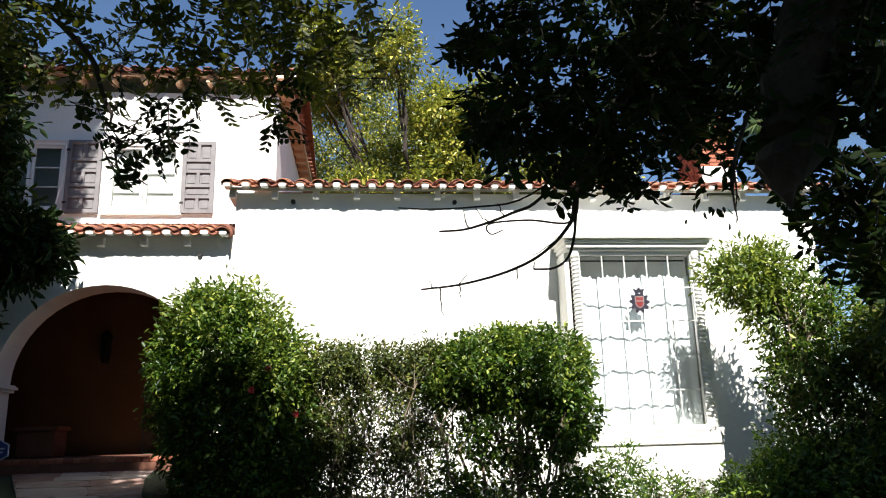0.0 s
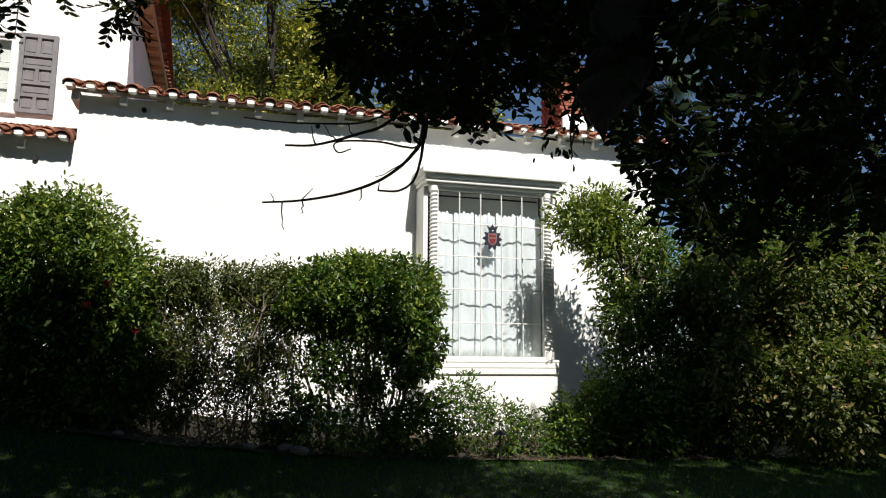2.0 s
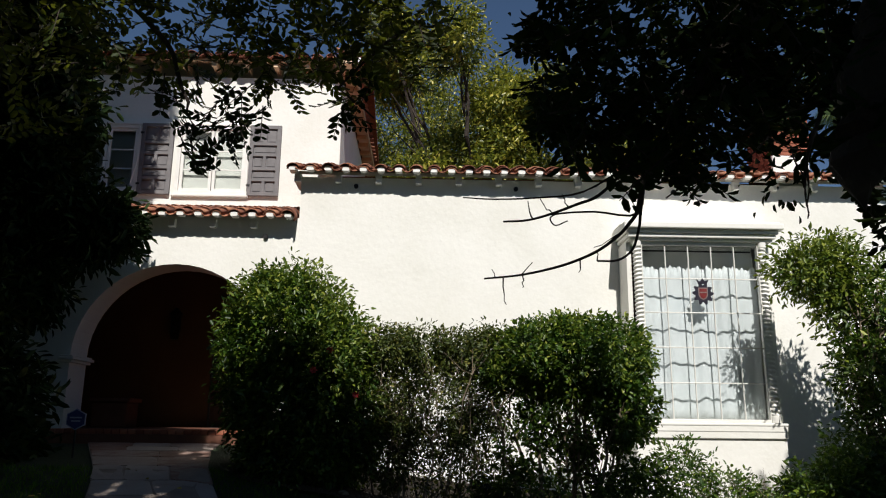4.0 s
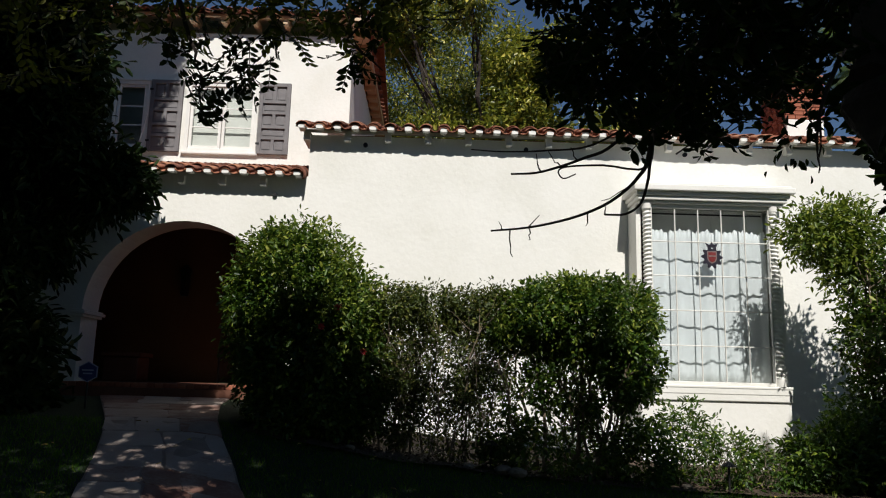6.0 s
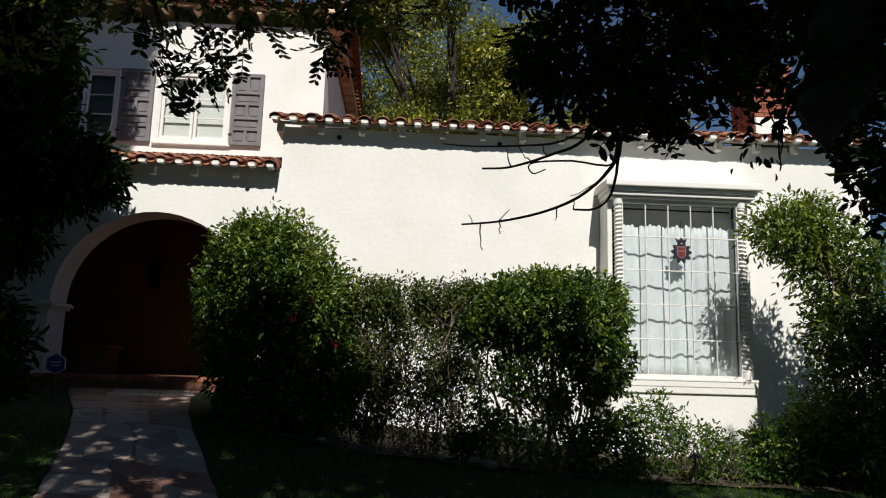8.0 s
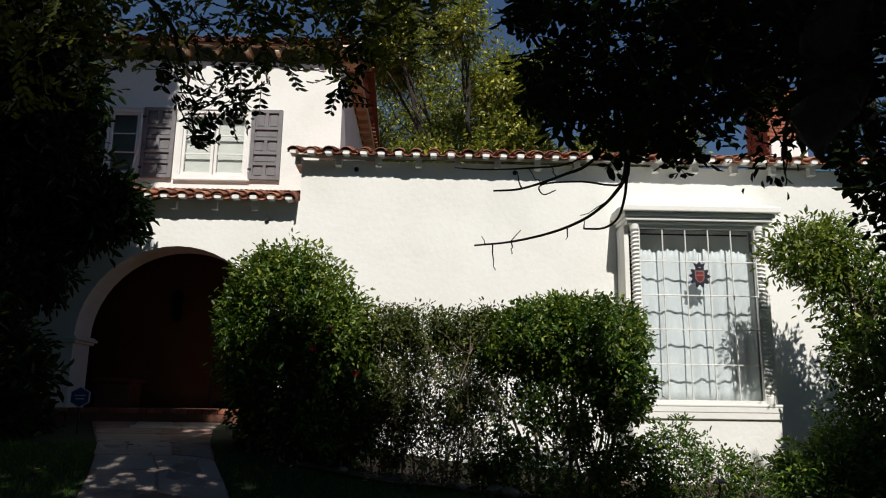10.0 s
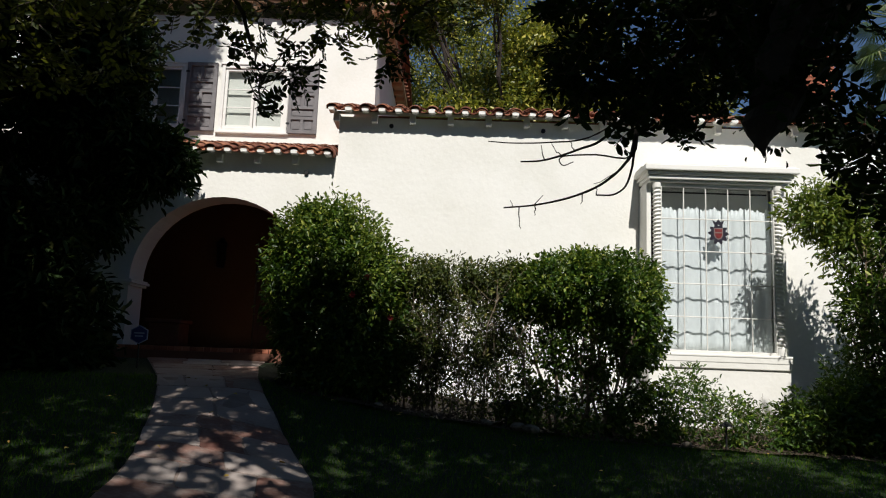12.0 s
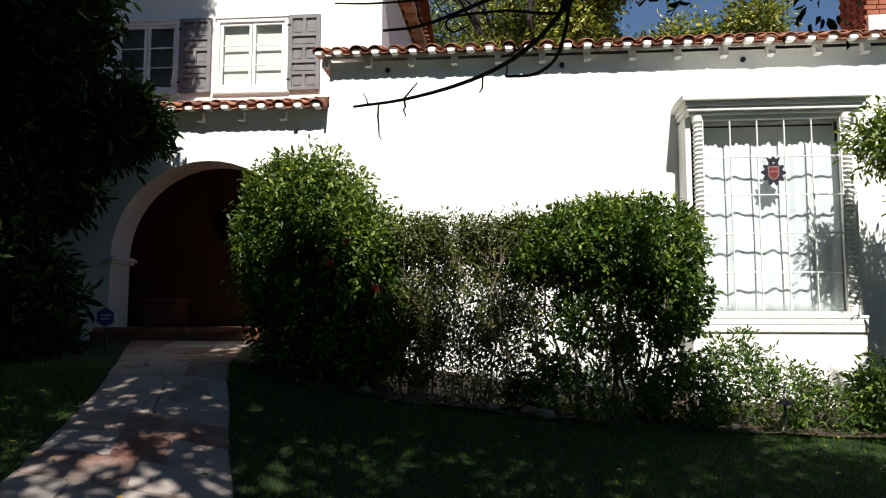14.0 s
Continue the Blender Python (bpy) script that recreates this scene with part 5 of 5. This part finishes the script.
high += [(-3.0, 2.6, 7.2, 0.8, 0.7, 0.5, 0.5), (-2.6, 0.8, 7.2, 1.3, 1.2, 0.8, 0.4), (-1.6, -0.8, 6.5, 1.4, 1.3, 0.9, 0.5), (-3.4, -0.4, 6.6, 1.2, 1.2, 0.8, 0.7)]
high += [(x, y, 6.7, 1.2, 1.2, 0.8, 1.0) for x, y in ((-4.6, -0.6), (-5.8, -0.6), (-7.2, -1.6), (-6.0, 0.8), (-8.4, 0.0))]
high += [(x, 1.5 + 0.15 * (i % 2), z, 0.75, 0.7, 0.55, 0.75) for i, (x, z) in enumerate(((-4.2, 6.9), (-3.0, 6.7), (-1.9, 6.75), (-0.85, 6.95), (0.2, 6.45), (1.3, 5.9), (2.4, 6.1), (3.2, 6.0), (6.4, 7.4), (7.1, 7.6)))]
high += [(-3.9, 3.5, 7.2, 0.8, 0.7, 0.6, 0.6), (-3.0, 3.6, 6.9, 0.7, 0.7, 0.6, 0.6), (-2.3, 3.5, 6.9, 0.6, 0.6, 0.5, 0.5), (-3.9, 4.0, 8.8, 0.7, 0.7, 0.6, 0.6), (-3.2, 3.8, 8.3, 0.6, 0.7, 0.6, 0.5)]
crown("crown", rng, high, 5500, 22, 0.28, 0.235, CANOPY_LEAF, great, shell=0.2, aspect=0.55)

# bare twigs hanging across the wall
twig([(1.45, 1.3, 2.62), (1.33, 1.28, 2.4), (1.29, 1.27, 2.23), (1.255, 1.27, 2.17), (1.2, 1.27, 2.11), (1.11, 1.27, 2.045), (0.98, 1.27, 1.99), (0.82, 1.27, 1.95), (0.67, 1.27, 1.932)], 0.0105, 0.0036,
     [((0.8, 1.27, 1.945), (0.86, 1.27, 2.0)), ((0.745, 1.27, 1.94), (0.755, 1.26, 1.83)), ((1.05, 1.27, 2.02), (1.04, 1.26, 1.96)), ((0.72, 1.27, 1.937), (0.7, 1.27, 1.97)), ((1.24, 1.27, 2.15), (1.1, 1.25, 2.06)), ((0.82, 1.27, 1.95), (0.82, 1.27, 1.9))])
twig([(1.4, 1.3, 2.6), (1.25, 1.3, 2.4), (1.14, 1.3, 2.29), (1.05, 1.3, 2.25), (0.95, 1.3, 2.21), (0.85, 1.3, 2.18), (0.75, 1.3, 2.172)], 0.008, 0.004,
     [((0.87, 1.3, 2.185), (0.85, 1.3, 2.26)), ((0.95, 1.3, 2.21), (0.9, 1.3, 2.27)), ((1.02, 1.3, 2.235), (0.99, 1.3, 2.29))])
twig([(1.33, 1.28, 2.4), (1.3, 1.27, 2.22), (1.29, 1.27, 2.15), (1.26, 1.27, 2.06), (1.2, 1.27, 2.015), (1.12, 1.27, 2.01)], 0.007, 0.004, [((1.12, 1.27, 2.01), (1.115, 1.27, 2.05))])
twig([(1.33, 1.3, 2.42), (1.3, 1.3, 2.22), (1.12, 1.3, 2.22), (0.98, 1.3, 2.21), (0.94, 1.3, 2.19), (0.96, 1.3, 2.16), (1.01, 1.3, 2.18)], 0.005, 0.0025, [])
twig([(1.3, 1.35, 2.45), (1.09, 1.35, 2.32), (0.9, 1.35, 2.29), (0.72, 1.35, 2.28), (0.59, 1.35, 2.285)], 0.005, 0.0025, [])
twig([(2.35, 1.5, 2.95), (2.1, 1.2, 2.75), (1.9, 0.98, 2.5), (1.81, 0.92, 2.33), (1.785, 0.91, 2.22)], 0.013, 0.0045,
     [((1.83, 0.93, 2.36), (1.68, 0.93, 2.41)), ((1.785, 0.91, 2.25), (1.75, 0.91, 2.35)), ((1.8, 0.91, 2.3), (1.795, 0.92, 2.11)), ((1.785, 0.91, 2.22), (1.79, 0.92, 2.1)), ((1.68, 0.93, 2.41), (1.45, 0.93, 2.22))])

# ---- flagstones, grass and bed debris ----
rnd = random.Random(71)
rows = [-1.0]
while rows[-1] < 9.1:
    rows.append(rows[-1] + rnd.uniform(0.42, 0.75))
for a, b in zip(rows, rows[1:]):
    cols = rnd.choice((2, 3, 3))
    cuts = [0.0] + sorted((k + rnd.uniform(-0.18, 0.18)) / cols for k in range(1, cols)) + [1.0]
    for u, v in zip(cuts, cuts[1:]):
        cy = (a + min(b, 9.16)) / 2
        quad = []
        for uu, y, gy_ in ((u, a, 1), (v, a, 1), (v, min(b, 9.16), -1), (u, min(b, 9.16), -1)):
            x0, x1 = float(path_side(y, True)), float(path_side(y, False))
            du = 0.007 / (x1 - x0)
            quad.append((x0 + (uu + (du if uu == u else -du)) * (x1 - x0) + rnd.uniform(-0.012, 0.012), y + 0.007 * gy_ + rnd.uniform(-0.02, 0.02)))
        cx, cy = sum(q[0] for q in quad) / 4, sum(q[1] for q in quad) / 4
        bm = bmesh.new()
        ring = []
        for i in range(4):
            p, q = Vector((*quad[i], 0)), Vector((*quad[(i + 1) % 4], 0))
            ring += [p.lerp(q, s) + Vector((rnd.uniform(-0.012, 0.012), rnd.uniform(-0.012, 0.012), 0)) for s in (0.08, 0.5, 0.92)]
        lo = [bm.verts.new((p.x - cx, p.y - cy, float(ground_z(p.x, p.y)) - 0.02)) for p in ring]
        hi = [bm.verts.new((p.x - cx, p.y - cy, float(ground_z(p.x, p.y)) + 0.018)) for p in ring]
        top = [bm.verts.new(((p.x - cx) * 0.985, (p.y - cy) * 0.985, float(ground_z(p.x, p.y)) + 0.021)) for p in ring]
        for s in range(12):
            t_ = (s + 1) % 12
            bm.faces.new((lo[s], lo[t_], hi[t_], hi[s])), bm.faces.new((hi[s], hi[t_], top[t_], top[s]))
        bm.faces.new(top)
        ob = part("flagstone", bm, FLAG, path)
        ob.location = (cx, cy, 0)

rng = np.random.default_rng(81)
n = 110000
gx_ = rng.uniform(-6.5, 9.5, n)
gy_ = rng.uniform(1.2, 6.95, n)
ok = ~((gx_ > path_side(gy_, True) - 0.02) & (gx_ < path_side(gy_, False) + 0.02))
gx_, gy_ = gx_[ok], gy_[ok]
n = len(gx_)
base = np.stack([gx_, gy_, ground_z(gx_, gy_)], 1)
a = rng.uniform(0, 6.283, n)
w = np.stack([np.cos(a), np.sin(a), np.zeros(n)], 1) * 0.004
h = rng.uniform(0.025, 0.06, n)[:, None]
tip = base + np.array([0, 0, 1.0]) * h + rng.normal(size=(n, 3)) * np.array([0.018, 0.018, 0.0])
v = np.stack([base - w, base + w, tip], 1).reshape(-1, 3)
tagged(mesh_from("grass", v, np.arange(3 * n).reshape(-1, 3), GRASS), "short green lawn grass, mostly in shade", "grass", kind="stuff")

rnd = random.Random(91)
for x, y, s in ((1.42, 6.74, 0.1), (1.28, 6.85, 0.09), (0.9, 6.9, 0.07), (3.3, 6.9, 0.06), (-0.4, 6.9, 0.06)):
    bm = bmesh.new()
    bmesh.ops.create_icosphere(bm, subdivisions=2, radius=s)
    for vv in bm.verts:
        vv.co *= 1 + 0.35 * noise.noise(vv.co * 9 + Vector((x, y, 0)) * 5)
        vv.co.z *= 0.6
    ob = finish("rock", bm, ROCK)
    ob.location = (x, y, float(ground_z(x, y)) + 0.04 + s * 0.2)
    tagged(ob, "small rough tan rock at the edge of the bed", "rock", "bed rocks")
for x, y in ((1.15, 6.95), (3.75, 6.85)):
    g = float(ground_z(x, y))
    lamp = thing("path_light", "small dark mushroom garden light in the bed", "garden light", "garden lights")
    part("post", tube(bmesh.new(), [(x, y, g), (x, y, g + 0.3)], 0.012, 0.012, 6), BLACK_METAL, lamp)
    part("cap", tube(bmesh.new(), [(x, y, g + 0.3), (x, y, g + 0.35)], 0.09, 0.02, 12), BLACK_METAL, lamp)
bm = bmesh.new()
for _ in range(14):
    x, y = rnd.uniform(0.2, 1.8), rnd.uniform(6.85, 7.3)
    g = float(ground_z(x, y)) + 0.06
    tube(bm, bend((x, y, g), (x + rnd.uniform(-0.5, 0.5), y + rnd.uniform(-0.2, 0.2), g + rnd.uniform(0, 0.25)), 0, 0.02, 4, rnd), 0.01, 0.004, 5)
tagged(finish("fallen_twigs", bm, PALE_BARK), "pale dead twigs lying in the bed", "twigs", kind="stuff")
n = 900
fx, fy = rng.uniform(-1.4, 6, n), rng.uniform(6.6, 7.6, n)
lt = leaves("leaf_litter", np.stack([fx, fy, ground_z(fx, fy) + 0.05], 1), np.stack([rng.normal(size=n), rng.normal(size=n), rng.normal(size=n) * 0.1], 1), rng.normal(size=(n, 3)) * 0.3 + np.array([0, 0, 1.0]), rng.uniform(0.03, 0.06, n), rng.uniform(0.02, 0.03, n), SOIL, None)
tagged(lt, "scattered dry brown leaves on the soil", "leaf litter", kind="stuff")
n = 150
fx, fy = rng.uniform(-5.5, 6, n), rng.uniform(0.8, 6.8, n)
lt = leaves("fallen_leaves", np.stack([fx, fy, ground_z(fx, fy) + 0.045], 1), np.stack([rng.normal(size=n), rng.normal(size=n), rng.normal(size=n) * 0.15], 1), rng.normal(size=(n, 3)) * 0.3 + np.array([0, 0, 1.0]), rng.uniform(0.04, 0.075, n), rng.uniform(0.022, 0.04, n), FALLEN, None)
tagged(lt, "yellow and brown leaves fallen on lawn and path", "fallen leaves", kind="stuff")
